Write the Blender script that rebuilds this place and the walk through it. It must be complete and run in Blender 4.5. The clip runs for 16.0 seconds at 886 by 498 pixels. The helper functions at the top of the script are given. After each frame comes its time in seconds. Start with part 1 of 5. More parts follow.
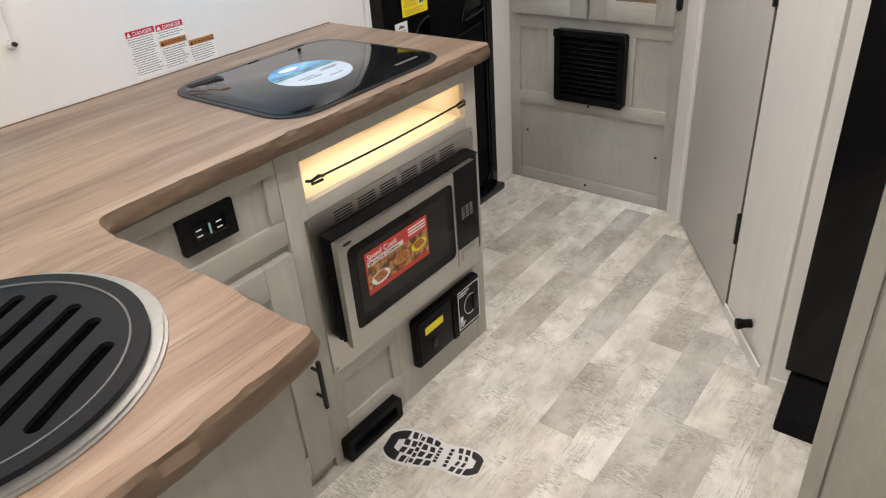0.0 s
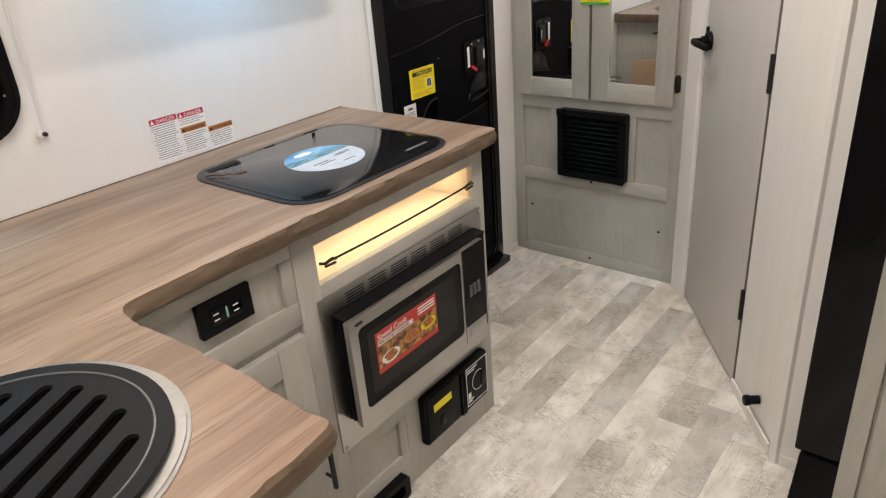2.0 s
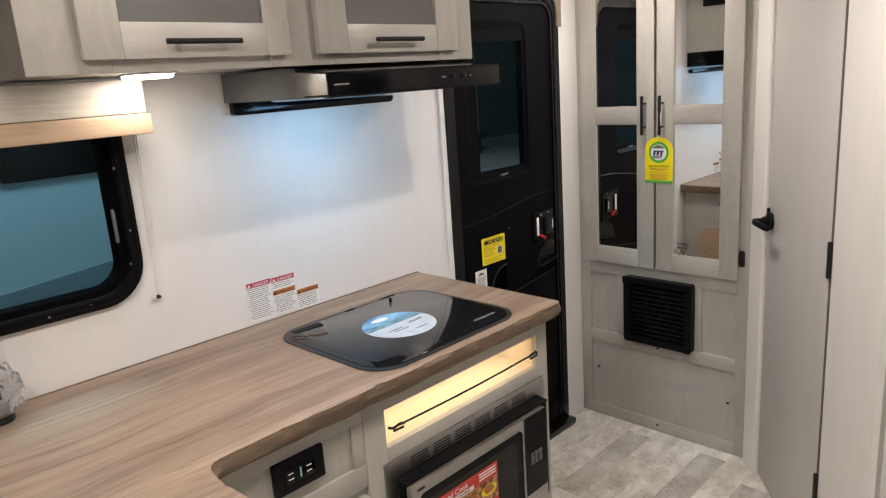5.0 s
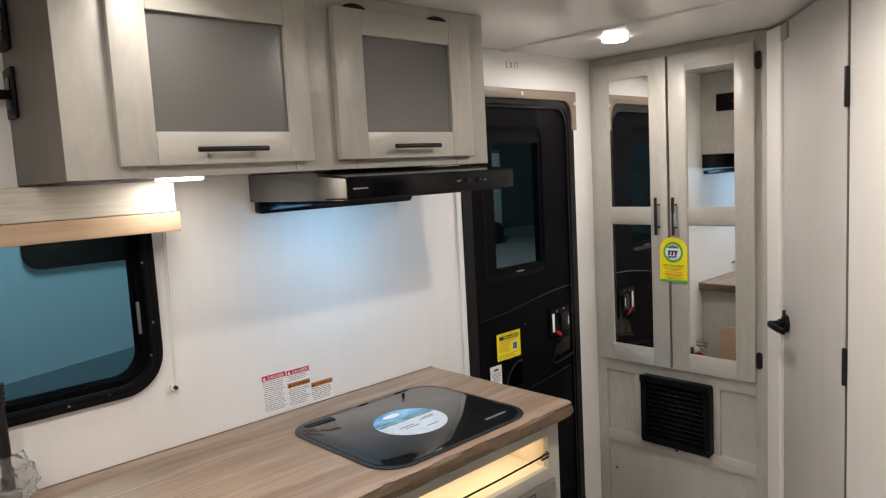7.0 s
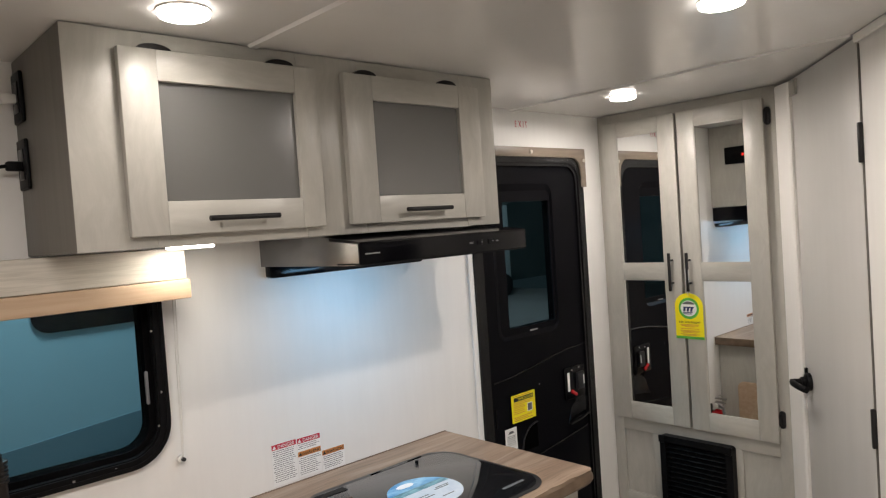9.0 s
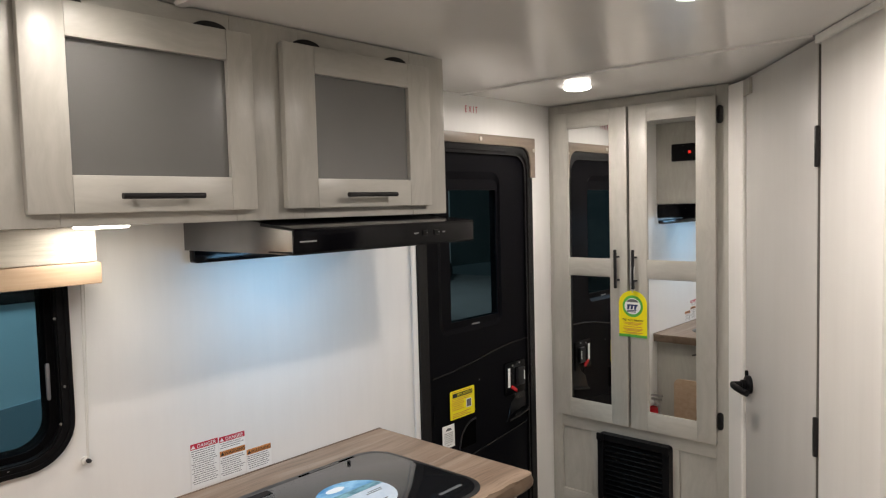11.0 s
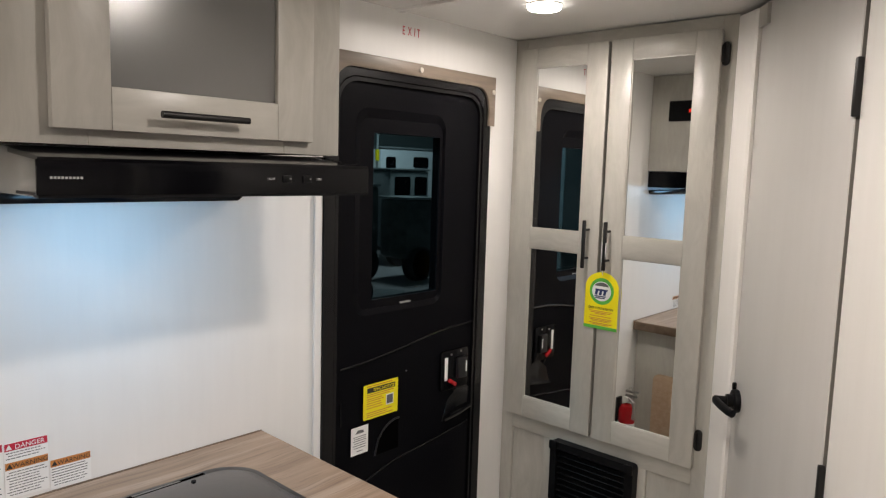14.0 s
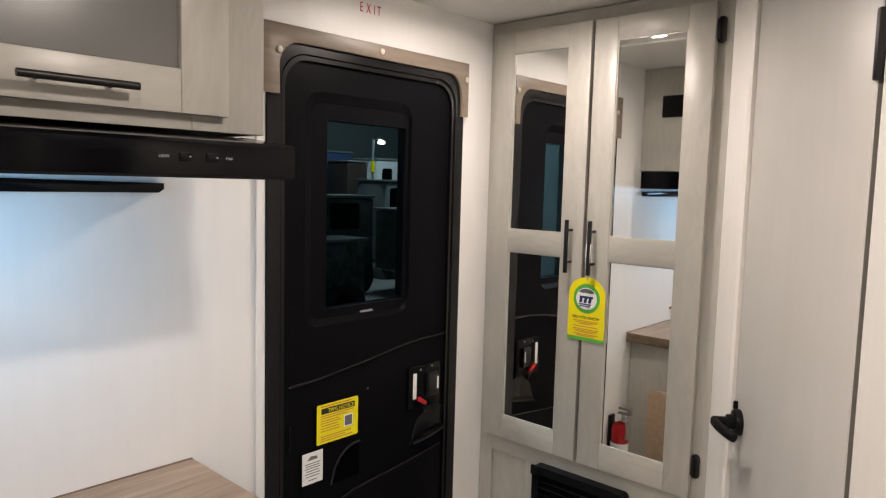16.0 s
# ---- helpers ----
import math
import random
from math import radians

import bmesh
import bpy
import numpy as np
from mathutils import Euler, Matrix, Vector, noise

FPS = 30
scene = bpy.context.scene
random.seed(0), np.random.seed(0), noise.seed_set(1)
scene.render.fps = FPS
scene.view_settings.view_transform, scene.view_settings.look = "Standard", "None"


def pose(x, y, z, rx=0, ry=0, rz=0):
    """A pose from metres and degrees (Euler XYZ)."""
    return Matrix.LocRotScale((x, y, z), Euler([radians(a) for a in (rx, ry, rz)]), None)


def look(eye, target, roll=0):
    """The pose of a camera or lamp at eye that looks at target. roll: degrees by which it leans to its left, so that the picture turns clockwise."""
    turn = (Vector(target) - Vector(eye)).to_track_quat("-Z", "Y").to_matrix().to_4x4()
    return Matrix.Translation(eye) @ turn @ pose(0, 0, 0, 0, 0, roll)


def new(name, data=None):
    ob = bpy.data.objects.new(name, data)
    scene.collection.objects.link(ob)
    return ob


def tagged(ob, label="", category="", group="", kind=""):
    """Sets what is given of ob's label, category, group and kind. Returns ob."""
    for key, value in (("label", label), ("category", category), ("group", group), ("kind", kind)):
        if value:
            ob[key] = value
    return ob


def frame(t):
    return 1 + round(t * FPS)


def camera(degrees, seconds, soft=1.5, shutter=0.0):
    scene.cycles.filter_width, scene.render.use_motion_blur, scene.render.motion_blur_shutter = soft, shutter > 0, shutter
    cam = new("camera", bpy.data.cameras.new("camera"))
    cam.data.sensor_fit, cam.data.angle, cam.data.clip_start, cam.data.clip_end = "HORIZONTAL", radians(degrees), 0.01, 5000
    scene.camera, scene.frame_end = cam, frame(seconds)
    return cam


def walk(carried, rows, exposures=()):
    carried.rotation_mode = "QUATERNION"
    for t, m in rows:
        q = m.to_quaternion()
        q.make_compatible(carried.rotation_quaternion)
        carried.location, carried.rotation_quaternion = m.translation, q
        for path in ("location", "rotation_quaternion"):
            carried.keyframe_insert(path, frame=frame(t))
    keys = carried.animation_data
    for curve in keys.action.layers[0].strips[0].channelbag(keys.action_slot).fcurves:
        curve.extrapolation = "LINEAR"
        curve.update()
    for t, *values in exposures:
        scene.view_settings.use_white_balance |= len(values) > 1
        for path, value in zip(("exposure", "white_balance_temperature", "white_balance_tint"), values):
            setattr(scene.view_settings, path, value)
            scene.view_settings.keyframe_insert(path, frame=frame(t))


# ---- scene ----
cam = camera(64.8, 16.0, 1.2)
PATH = [
    (0, (1.63, 0.105, 1.389), (0.528, 1.423, 0.364), -4.7),
    (0.5, (1.632, 0.11, 1.391), (0.527, 1.438, 0.383), -5.0),
    (1, (1.629, 0.105, 1.403), (0.513, 1.446, 0.426), -4.8),
    (1.5, (1.633, 0.101, 1.419), (0.498, 1.461, 0.491), -4.8),
    (2, (1.634, 0.087, 1.441), (0.479, 1.473, 0.578), -4.7),
    (2.5, (1.643, 0.072, 1.461), (0.456, 1.473, 0.669), -4.2),
    (3, (1.657, 0.058, 1.475), (0.425, 1.459, 0.755), -4.1),
    (3.5, (1.673, 0.051, 1.495), (0.388, 1.438, 0.84), -4.5),
    (4, (1.694, 0.043, 1.506), (0.361, 1.414, 0.917), -4.7),
    (4.2, (1.687, 0.039, 1.515), (0.345, 1.409, 0.946), -4.5),
    (6.3, (1.746, 0.023, 1.571), (0.319, 1.395, 1.284), -3.5),
    (6.5, (1.747, 0.022, 1.573), (0.317, 1.395, 1.309), -3.5),
    (7, (1.752, 0.021, 1.58), (0.311, 1.391, 1.362), -3.1),
    (7.5, (1.749, 0.016, 1.591), (0.3, 1.385, 1.427), -3.1),
    (8, (1.743, 0.017, 1.602), (0.28, 1.376, 1.491), -4.0),
    (8.2, (1.752, 0.02, 1.6), (0.279, 1.37, 1.512), -4.3),
    (10.3, (1.661, 0.063, 1.628), (0.265, 1.493, 1.558), -2.5),
    (10.5, (1.658, 0.072, 1.629), (0.28, 1.52, 1.546), -2.3),
    (11, (1.636, 0.111, 1.62), (0.3, 1.593, 1.497), -1.5),
    (11.5, (1.618, 0.168, 1.616), (0.32, 1.681, 1.455), -0.8),
    (12, (1.609, 0.261, 1.614), (0.323, 1.78, 1.422), -0.1),
    (12.5, (1.604, 0.364, 1.614), (0.31, 1.877, 1.415), 0.8),
    (13, (1.581, 0.453, 1.601), (0.27, 1.95, 1.397), 1.6),
    (13.5, (1.534, 0.547, 1.593), (0.211, 2.03, 1.366), 2.1),
    (14, (1.468, 0.648, 1.58), (0.13, 2.118, 1.353), 1.7),
    (14.5, (1.419, 0.73, 1.569), (0.069, 2.189, 1.353), 1.1),
    (15, (1.402, 0.805, 1.566), (0.057, 2.269, 1.353), 0.5),
    (15.5, (1.383, 0.854, 1.556), (0.061, 2.34, 1.35), 1.2),
    (16, (1.393, 0.872, 1.528), (0.051, 2.343, 1.34), 1.5),
]
walk(cam, [(t, look(eye, target, roll)) for t, eye, target, roll in PATH],
     [(0.0, 0.26, 6250, 9.5), (2.0, 0.17, 6500, 11), (4.0, 0.14, 6500, 12.5), (6.5, 0.03, 6450, 11), (8.0, 0.00, 6450, 10),
      (10.5, -0.05, 6450, 10), (13.0, 0.02, 6450, 10), (14.5, 0.08, 6550, 11.5), (16.0, 0.16, 6700, 13)])

# ---- world, lamps, exposure ----
world = bpy.data.worlds.new("hall_air")
world.use_nodes = True
world.node_tree.nodes["Background"].inputs[0].default_value = (0.10, 0.16, 0.18, 1)
world.node_tree.nodes["Background"].inputs[1].default_value = 0.22
scene.world = world
scene.view_settings.exposure = 0.0
CEIL = 2.02
# First three lamps are in view; the last three are added unseen fill.
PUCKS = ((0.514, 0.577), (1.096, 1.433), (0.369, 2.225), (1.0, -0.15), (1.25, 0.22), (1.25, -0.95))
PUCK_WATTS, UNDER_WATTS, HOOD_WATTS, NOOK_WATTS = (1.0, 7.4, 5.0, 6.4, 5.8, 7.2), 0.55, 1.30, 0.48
# First lamp is dimmed and narrowed so the cabinet door beside it stays even.
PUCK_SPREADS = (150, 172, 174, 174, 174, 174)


def area_lamp(name, place, target, size, watts, colour, size_y=None, spread=180):
    data = bpy.data.lights.new(name, "AREA")
    data.energy, data.color = watts, colour
    data.size, data.spread = size, radians(spread)
    if size_y:
        data.shape, data.size_y = "RECTANGLE", size_y
    else:
        data.shape = "DISK"
    ob = new(name, data)
    ob.matrix_world = look(place, target)
    return ob


WARM = (1.0, 0.902, 0.825)
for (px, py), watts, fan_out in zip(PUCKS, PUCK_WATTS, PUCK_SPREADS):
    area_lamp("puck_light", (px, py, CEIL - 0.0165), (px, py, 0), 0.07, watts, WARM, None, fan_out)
area_lamp("under_cabinet_light", (0.19, 0.694, 1.5915), (0.19, 0.694, 0), 0.09, UNDER_WATTS, (1.0, 0.90, 0.76))
area_lamp("hood_light", (0.28, 1.19, 1.505), (0.02, 1.32, 1.0), 0.22, HOOD_WATTS, (0.31, 0.65, 1.0), 0.12)
area_lamp("nook_light", (0.50, 1.226, 0.829), (0.40, 1.226, 0.7), 0.54, NOOK_WATTS, (1.0, 0.86, 0.66), 0.012)
# Added hall fill: one lamp over the neighbour trailer, one over the parked row.
area_lamp("hall_fill_light", (-1.05, 0.9, 3.7), (-2.0, 0.6, 1.2), 0.9, 78.0, (0.62, 0.90, 1.0))
area_lamp("hall_fill_light", (-9.6, 11.6, 5.2), (-11.5, 13.0, 0), 1.2, 250.0, (0.8, 0.95, 1.0))


# ---- mesh helpers ----
def mesh_ob(name, bm, material=None, smooth=False):
    bmesh.ops.recalc_face_normals(bm, faces=bm.faces)
    me = bpy.data.meshes.new(name)
    bm.to_mesh(me)
    bm.free()
    if material:
        me.materials.append(material)
    if smooth:
        me.polygons.foreach_set("use_smooth", [True] * len(me.polygons))
        me.set_sharp_from_angle(angle=radians(35))
    return new(name, me)


BASE = {}


def thing(name, place, label="", category="", group="", kind=""):
    ob = tagged(new(name), label, category, group, kind)
    ob.location = place
    ob.empty_display_size = 0.02
    BASE[ob] = Vector(place)
    return ob


def part(name, bm, material, parent, label="", smooth=True):
    bmesh.ops.translate(bm, verts=bm.verts, vec=-BASE[parent])
    ob = mesh_ob(name, bm, material, smooth)
    ob.parent = parent
    BASE[ob] = BASE[parent]
    return tagged(ob, label)


def solid(name, bm, material, label="", category="", group="", kind="", smooth=True):
    """A thing of one mesh, with its origin at its base."""
    zs = [v.co.z for v in bm.verts]
    mid = sum((v.co for v in bm.verts), Vector()) / len(bm.verts)
    place = Vector((mid.x, mid.y, min(zs)))
    bmesh.ops.translate(bm, verts=bm.verts, vec=-place)
    ob = tagged(mesh_ob(name, bm, material, smooth), label, category, group, kind)
    ob.location = place
    BASE[ob] = place
    return ob


def structure(name, bm, material, label="", category=""):
    ob = tagged(mesh_ob(name, bm, material, False), label, category, "", "structure")
    BASE[ob] = Vector((0, 0, 0))
    return ob


def box(x0, x1, y0, y1, z0, z1, bevel=0.0, segments=2):
    bm = bmesh.new()
    bmesh.ops.create_cube(bm, size=1, matrix=Matrix.Translation(((x0 + x1) / 2, (y0 + y1) / 2, (z0 + z1) / 2))
                          @ Matrix.Diagonal((abs(x1 - x0), abs(y1 - y0), abs(z1 - z0), 1)))
    if bevel:
        bmesh.ops.bevel(bm, geom=bm.edges[:], offset=bevel, segments=segments, profile=0.5, affect="EDGES", clamp_overlap=True)
    return bm


def join(*parts):
    out = bmesh.new()
    for b in parts:
        me = bpy.data.meshes.new("tmp")
        b.to_mesh(me)
        b.free()
        out.from_mesh(me)
        bpy.data.meshes.remove(me)
    return out


def rrect(u0, u1, v0, v1, r, n=6):
    pts = []
    for cu, cv, a0 in ((u1 - r, v1 - r, 0), (u0 + r, v1 - r, 90), (u0 + r, v0 + r, 180), (u1 - r, v0 + r, 270)):
        for i in range(n + 1):
            a = radians(a0 + 90 * i / n)
            pts.append((cu + r * math.cos(a), cv + r * math.sin(a)))
    return pts


def lay(axis, p, d):
    """A point of a plane square to the axis: x takes (y, z), y takes (x, z), z takes (x, y)."""
    return {"x": (d, p[0], p[1]), "y": (p[0], d, p[1]), "z": (p[0], p[1], d)}[axis]


def prism(outline, axis, a, b, bevel=0.0, segments=2):
    bm = bmesh.new()
    lo = [bm.verts.new(lay(axis, p, a)) for p in outline]
    hi = [bm.verts.new(lay(axis, p, b)) for p in outline]
    f0, f1 = bm.faces.new(lo), bm.faces.new(hi)
    n = len(outline)
    for i in range(n):
        bm.faces.new((lo[i], lo[(i + 1) % n], hi[(i + 1) % n], hi[i]))
    bmesh.ops.recalc_face_normals(bm, faces=bm.faces)
    if bevel:
        bmesh.ops.bevel(bm, geom=list({*f0.edges, *f1.edges}), offset=bevel, segments=segments, profile=0.5, affect="EDGES", clamp_overlap=True)
    return bm


def ring(outer, inner, axis, a, b):
    """A frame between two outlines of as many points."""
    bm = bmesh.new()
    n = len(outer)
    v = [[bm.verts.new(lay(axis, p, d)) for p in o] for o in (outer, inner) for d in (a, b)]
    oa, ob_, ia, ib = v
    for i in range(n):
        j = (i + 1) % n
        for q in ((oa[i], oa[j], ob_[j], ob_[i]), (ia[j], ia[i], ib[i], ib[j]), (oa[j], oa[i], ia[i], ia[j]), (ob_[i], ob_[j], ib[j], ib[i])):
            bm.faces.new(q)
    return bm


def disc(axis, centre, r, a, b, n=32, bevel=0.0, ru=None):
    return prism([(centre[0] + (ru or r) * math.cos(2 * math.pi * i / n), centre[1] + r * math.sin(2 * math.pi * i / n)) for i in range(n)], axis, a, b, bevel)


def tube(points, r, n=8, closed=False):
    bm = bmesh.new()
    pts = [Vector(p) for p in points]
    rings = []
    for i, p in enumerate(pts):
        d = (pts[min(i + 1, len(pts) - 1)] - pts[max(i - 1, 0)]).normalized()
        side = d.cross(Vector((0, 0, 1)) if abs(d.z) < 0.9 else Vector((1, 0, 0))).normalized()
        up = side.cross(d)
        rings.append([bm.verts.new(p + r * (math.cos(2 * math.pi * k / n) * side + math.sin(2 * math.pi * k / n) * up)) for k in range(n)])
    for a, b in zip(rings, rings[1:]):
        for k in range(n):
            bm.faces.new((a[k], a[(k + 1) % n], b[(k + 1) % n], b[k]))
    bm.faces.new(rings[0][::-1])
    bm.faces.new(rings[-1])
    return bm


def turned(bm, m):
    bmesh.ops.transform(bm, matrix=m, verts=bm.verts)
    return bm


def words(text, size, m, align="LEFT", depth=0.0004):
    """Raised lettering: text in the plane of m's x and y."""
    cu = bpy.data.curves.new("words", "FONT")
    cu.body, cu.size, cu.align_x, cu.extrude = text, size, align, depth
    ob = bpy.data.objects.new("words", cu)
    scene.collection.objects.link(ob)
    bpy.context.view_layer.update()
    me = bpy.data.meshes.new_from_object(ob.evaluated_get(bpy.context.evaluated_depsgraph_get()))
    bpy.data.objects.remove(ob)
    bpy.data.curves.remove(cu)
    bm = bmesh.new()
    bm.from_mesh(me)
    bpy.data.meshes.remove(me)
    bmesh.ops.transform(bm, matrix=m, verts=bm.verts)
    return bm


def on_x(x, y, z):
    """Lettering frame on a wall that faces +x, read along +y."""
    return Matrix(((0, 0, 1, x), (1, 0, 0, y), (0, 1, 0, z), (0, 0, 0, 1)))


def on_y(x, y, z):
    """Lettering frame on a front that faces -y, read along +x."""
    return Matrix(((1, 0, 0, x), (0, 0, -1, y), (0, 1, 0, z), (0, 0, 0, 1)))


# ---- materials ----
def material(name, base, rough=0.5, metal=0.0, second=None, scale=(8, 8, 8), detail=6, bump=0.0, bump_scale=None, contrast=(0.35, 0.65), rough_vary=0.0,
             coat=0.0, transmission=0.0, emit=None, emit_strength=0.0, island=0.0, ior=1.45, mottle=None, spec=0.5, warp=0.0):
    m = bpy.data.materials.new(name)
    m.use_nodes = True
    nt = m.node_tree
    p = nt.nodes["Principled BSDF"]
    L = nt.links.new
    N = nt.nodes.new
    p.inputs["Base Color"].default_value = (*base, 1)
    p.inputs["Roughness"].default_value = rough
    p.inputs["Metallic"].default_value = metal
    p.inputs["Coat Weight"].default_value = coat
    p.inputs["Transmission Weight"].default_value = transmission
    p.inputs["IOR"].default_value = ior
    p.inputs["Specular IOR Level"].default_value = spec
    if emit:
        p.inputs["Emission Color"].default_value = (*emit, 1)
        p.inputs["Emission Strength"].default_value = emit_strength
    if second is None and not bump:
        return m
    tc = N("ShaderNodeTexCoord")
    mp = N("ShaderNodeMapping")
    mp.inputs["Scale"].default_value = scale
    L(tc.outputs["Object"], mp.inputs["Vector"])
    vec = mp.outputs["Vector"]
    if warp:
        wn = N("ShaderNodeTexNoise")
        wn.inputs["Scale"].default_value, wn.inputs["Detail"].default_value = 5.0, 2
        L(tc.outputs["Object"], wn.inputs["Vector"])
        sway = N("ShaderNodeVectorMath")
        sway.operation = "MULTIPLY_ADD"
        sway.inputs[1].default_value = (warp, warp, warp)
        L(wn.outputs["Color"], sway.inputs[0])
        L(vec, sway.inputs[2])
        vec = sway.outputs[0]
    if island:
        info = N("ShaderNodeObjectInfo")
        add = N("ShaderNodeVectorMath")
        add.operation = "ADD"
        mul = N("ShaderNodeMath")
        mul.operation = "MULTIPLY"
        mul.inputs[1].default_value = 37.0
        L(info.outputs["Random"], mul.inputs[0])
        L(vec, add.inputs[0])
        L(mul.outputs[0], add.inputs[1])
        vec = add.outputs[0]
    no = N("ShaderNodeTexNoise")
    no.inputs["Scale"].default_value = 1.0
    no.inputs["Detail"].default_value = detail
    no.inputs["Roughness"].default_value = 0.62
    L(vec, no.inputs["Vector"])
    ramp = N("ShaderNodeMapRange")
    ramp.inputs["From Min"].default_value, ramp.inputs["From Max"].default_value = contrast
    L(no.outputs["Fac"], ramp.inputs["Value"])
    if second is not None:
        mix = N("ShaderNodeMix")
        mix.data_type = "RGBA"
        mix.inputs["A"].default_value = (*base, 1)
        mix.inputs["B"].default_value = (*second, 1)
        L(ramp.outputs[0], mix.inputs["Factor"])
        colour = mix.outputs["Result"]
        if mottle:
            n2 = N("ShaderNodeTexNoise")
            n2.inputs["Scale"].default_value = mottle[0]
            n2.inputs["Detail"].default_value = 4
            L(tc.outputs["Object"], n2.inputs["Vector"])
            r2 = N("ShaderNodeMapRange")
            r2.inputs["From Min"].default_value, r2.inputs["From Max"].default_value = 0.3, 0.7
            r2.inputs["To Min"].default_value, r2.inputs["To Max"].default_value = 1 - mottle[1], 1 + mottle[1]
            L(n2.outputs["Fac"], r2.inputs["Value"])
            hs = N("ShaderNodeHueSaturation")
            L(colour, hs.inputs["Color"])
            L(r2.outputs[0], hs.inputs["Value"])
            colour = hs.outputs["Color"]
        if island:
            hs = N("ShaderNodeHueSaturation")
            rr = N("ShaderNodeMapRange")
            rr.inputs["To Min"].default_value, rr.inputs["To Max"].default_value = 1 - island, 1 + island
            L(info.outputs["Random"], rr.inputs["Value"])
            L(colour, hs.inputs["Color"])
            L(rr.outputs[0], hs.inputs["Value"])
            colour = hs.outputs["Color"]
        L(colour, p.inputs["Base Color"])
    if rough_vary:
        rv = N("ShaderNodeMapRange")
        rv.inputs["To Min"].default_value, rv.inputs["To Max"].default_value = rough - rough_vary, rough + rough_vary
        L(no.outputs["Fac"], rv.inputs["Value"])
        L(rv.outputs[0], p.inputs["Roughness"])
    if bump:
        bp = N("ShaderNodeBump")
        bp.inputs["Strength"].default_value = bump
        bp.inputs["Distance"].default_value = 0.002
        L(no.outputs["Fac"], bp.inputs["Height"])
        L(bp.outputs["Normal"], p.inputs["Normal"])
    return m


WALL = material("white_wall_board", (0.80, 0.79, 0.77), 0.40, second=(0.77, 0.76, 0.74), scale=(30, 30, 3.0), bump=0.04, contrast=(0.35, 0.8), mottle=(2.5, 0.02))
WALL_GRAIN = material("whitewashed_wall_board", (0.83, 0.81, 0.775), 0.45, second=(0.775, 0.752, 0.715), scale=(18, 18, 1.0), bump=0.05, contrast=(0.40, 0.85), mottle=(2.0, 0.03))
CEILING = material("ceiling_vinyl", (0.78, 0.77, 0.755), 0.19, second=(0.74, 0.73, 0.715), scale=(3, 3, 3), contrast=(0.3, 0.7))
CABINET = material("grey_painted_wood", (0.404, 0.390, 0.351), 0.34, second=(0.456, 0.442, 0.402), scale=(58, 58, 3.0), detail=7, bump=0.09, contrast=(0.38, 0.72), mottle=(3.2, 0.10), warp=5.0, rough_vary=0.08)
CABINET_ACROSS = material("grey_painted_wood_across", (0.404, 0.390, 0.351), 0.34, second=(0.456, 0.442, 0.402), scale=(3.4, 3.4, 60), detail=7, bump=0.09, contrast=(0.38, 0.72), mottle=(3.2, 0.10), warp=5.0, rough_vary=0.08)
# Taupe darkened so that the colour carries the shade on sides and insides.
CABINET_SHADE = material("taupe_shade_board", (0.130, 0.120, 0.106), 0.5, second=(0.150, 0.140, 0.124), scale=(40, 40, 3), bump=0.1)
# Edge brown is darkened to carry the shade on the worktop's sides.
EDGE = material("rough_shaded_live_edge", (0.105, 0.070, 0.045), 0.55, second=(0.205, 0.145, 0.098), scale=(18, 5, 30), detail=8, bump=0.5, contrast=(0.34, 0.68))
TAUPE = material("taupe_wood_trim", (0.165, 0.135, 0.103), 0.42, second=(0.235, 0.186, 0.146), scale=(30, 4, 60), bump=0.15)
TAN = material("tan_wood_board", (0.46, 0.325, 0.215), 0.5, second=(0.55, 0.41, 0.29), scale=(40, 2.5, 50), bump=0.1)
LINEN = material("linen_valance_cloth", (0.62, 0.585, 0.52), 0.8, second=(0.46, 0.43, 0.375), scale=(60, 8, 170), detail=4, bump=0.35, contrast=(0.38, 0.75))
BLACK = material("black_plastic", (0.0045, 0.0045, 0.005), 0.40, second=(0.007, 0.007, 0.008), scale=(50, 50, 50), bump=0.08, spec=0.13)
BLACK_GLOSS = material("black_gloss", (0.003, 0.003, 0.004), 0.14, spec=0.22)
BLACK_METAL = material("black_metal", (0.018, 0.017, 0.017), 0.38, metal=0.4)
SATIN = material("satin_black_moulding", (0.014, 0.014, 0.016), 0.33, spec=0.4)
JAMB = material("black_gloss_jamb", (0.004, 0.004, 0.005), 0.24, spec=0.45)
DOOR_BLACK = material("black_door_skin", (0.003, 0.003, 0.004), 0.38, second=(0.0045, 0.0045, 0.006), scale=(160, 160, 160), bump=0.22, spec=0.06)
# Matt black that paints the depth shade of gaps, slots, pocket and bowl.
SHADE_BLACK = material("painted_shade_black", (0.002, 0.002, 0.002), 1.0, spec=0.0)
STEEL = material("brushed_steel", (0.45, 0.44, 0.425), 0.30, metal=1.0, second=(0.53, 0.52, 0.50), scale=(20, 4, 300), bump=0.04, contrast=(0.3, 0.7))
BRIGHT_STEEL = material("bright_steel", (0.46, 0.45, 0.435), 0.38, metal=1.0, second=(0.42, 0.41, 0.395), scale=(90, 90, 90), bump=0.01)
MIRROR = material("mirror_silver", (0.88, 0.89, 0.88), 0.015, metal=1.0)
HOB_GLASS = material("black_hob_glass", (0.010, 0.010, 0.011), 0.07, coat=0.1)
HOB_RIM = material("hob_rim", (0.02, 0.02, 0.021), 0.30)
OVEN_GLASS = material("oven_door_glass", (0.004, 0.004, 0.004), 0.08, spec=0.18)
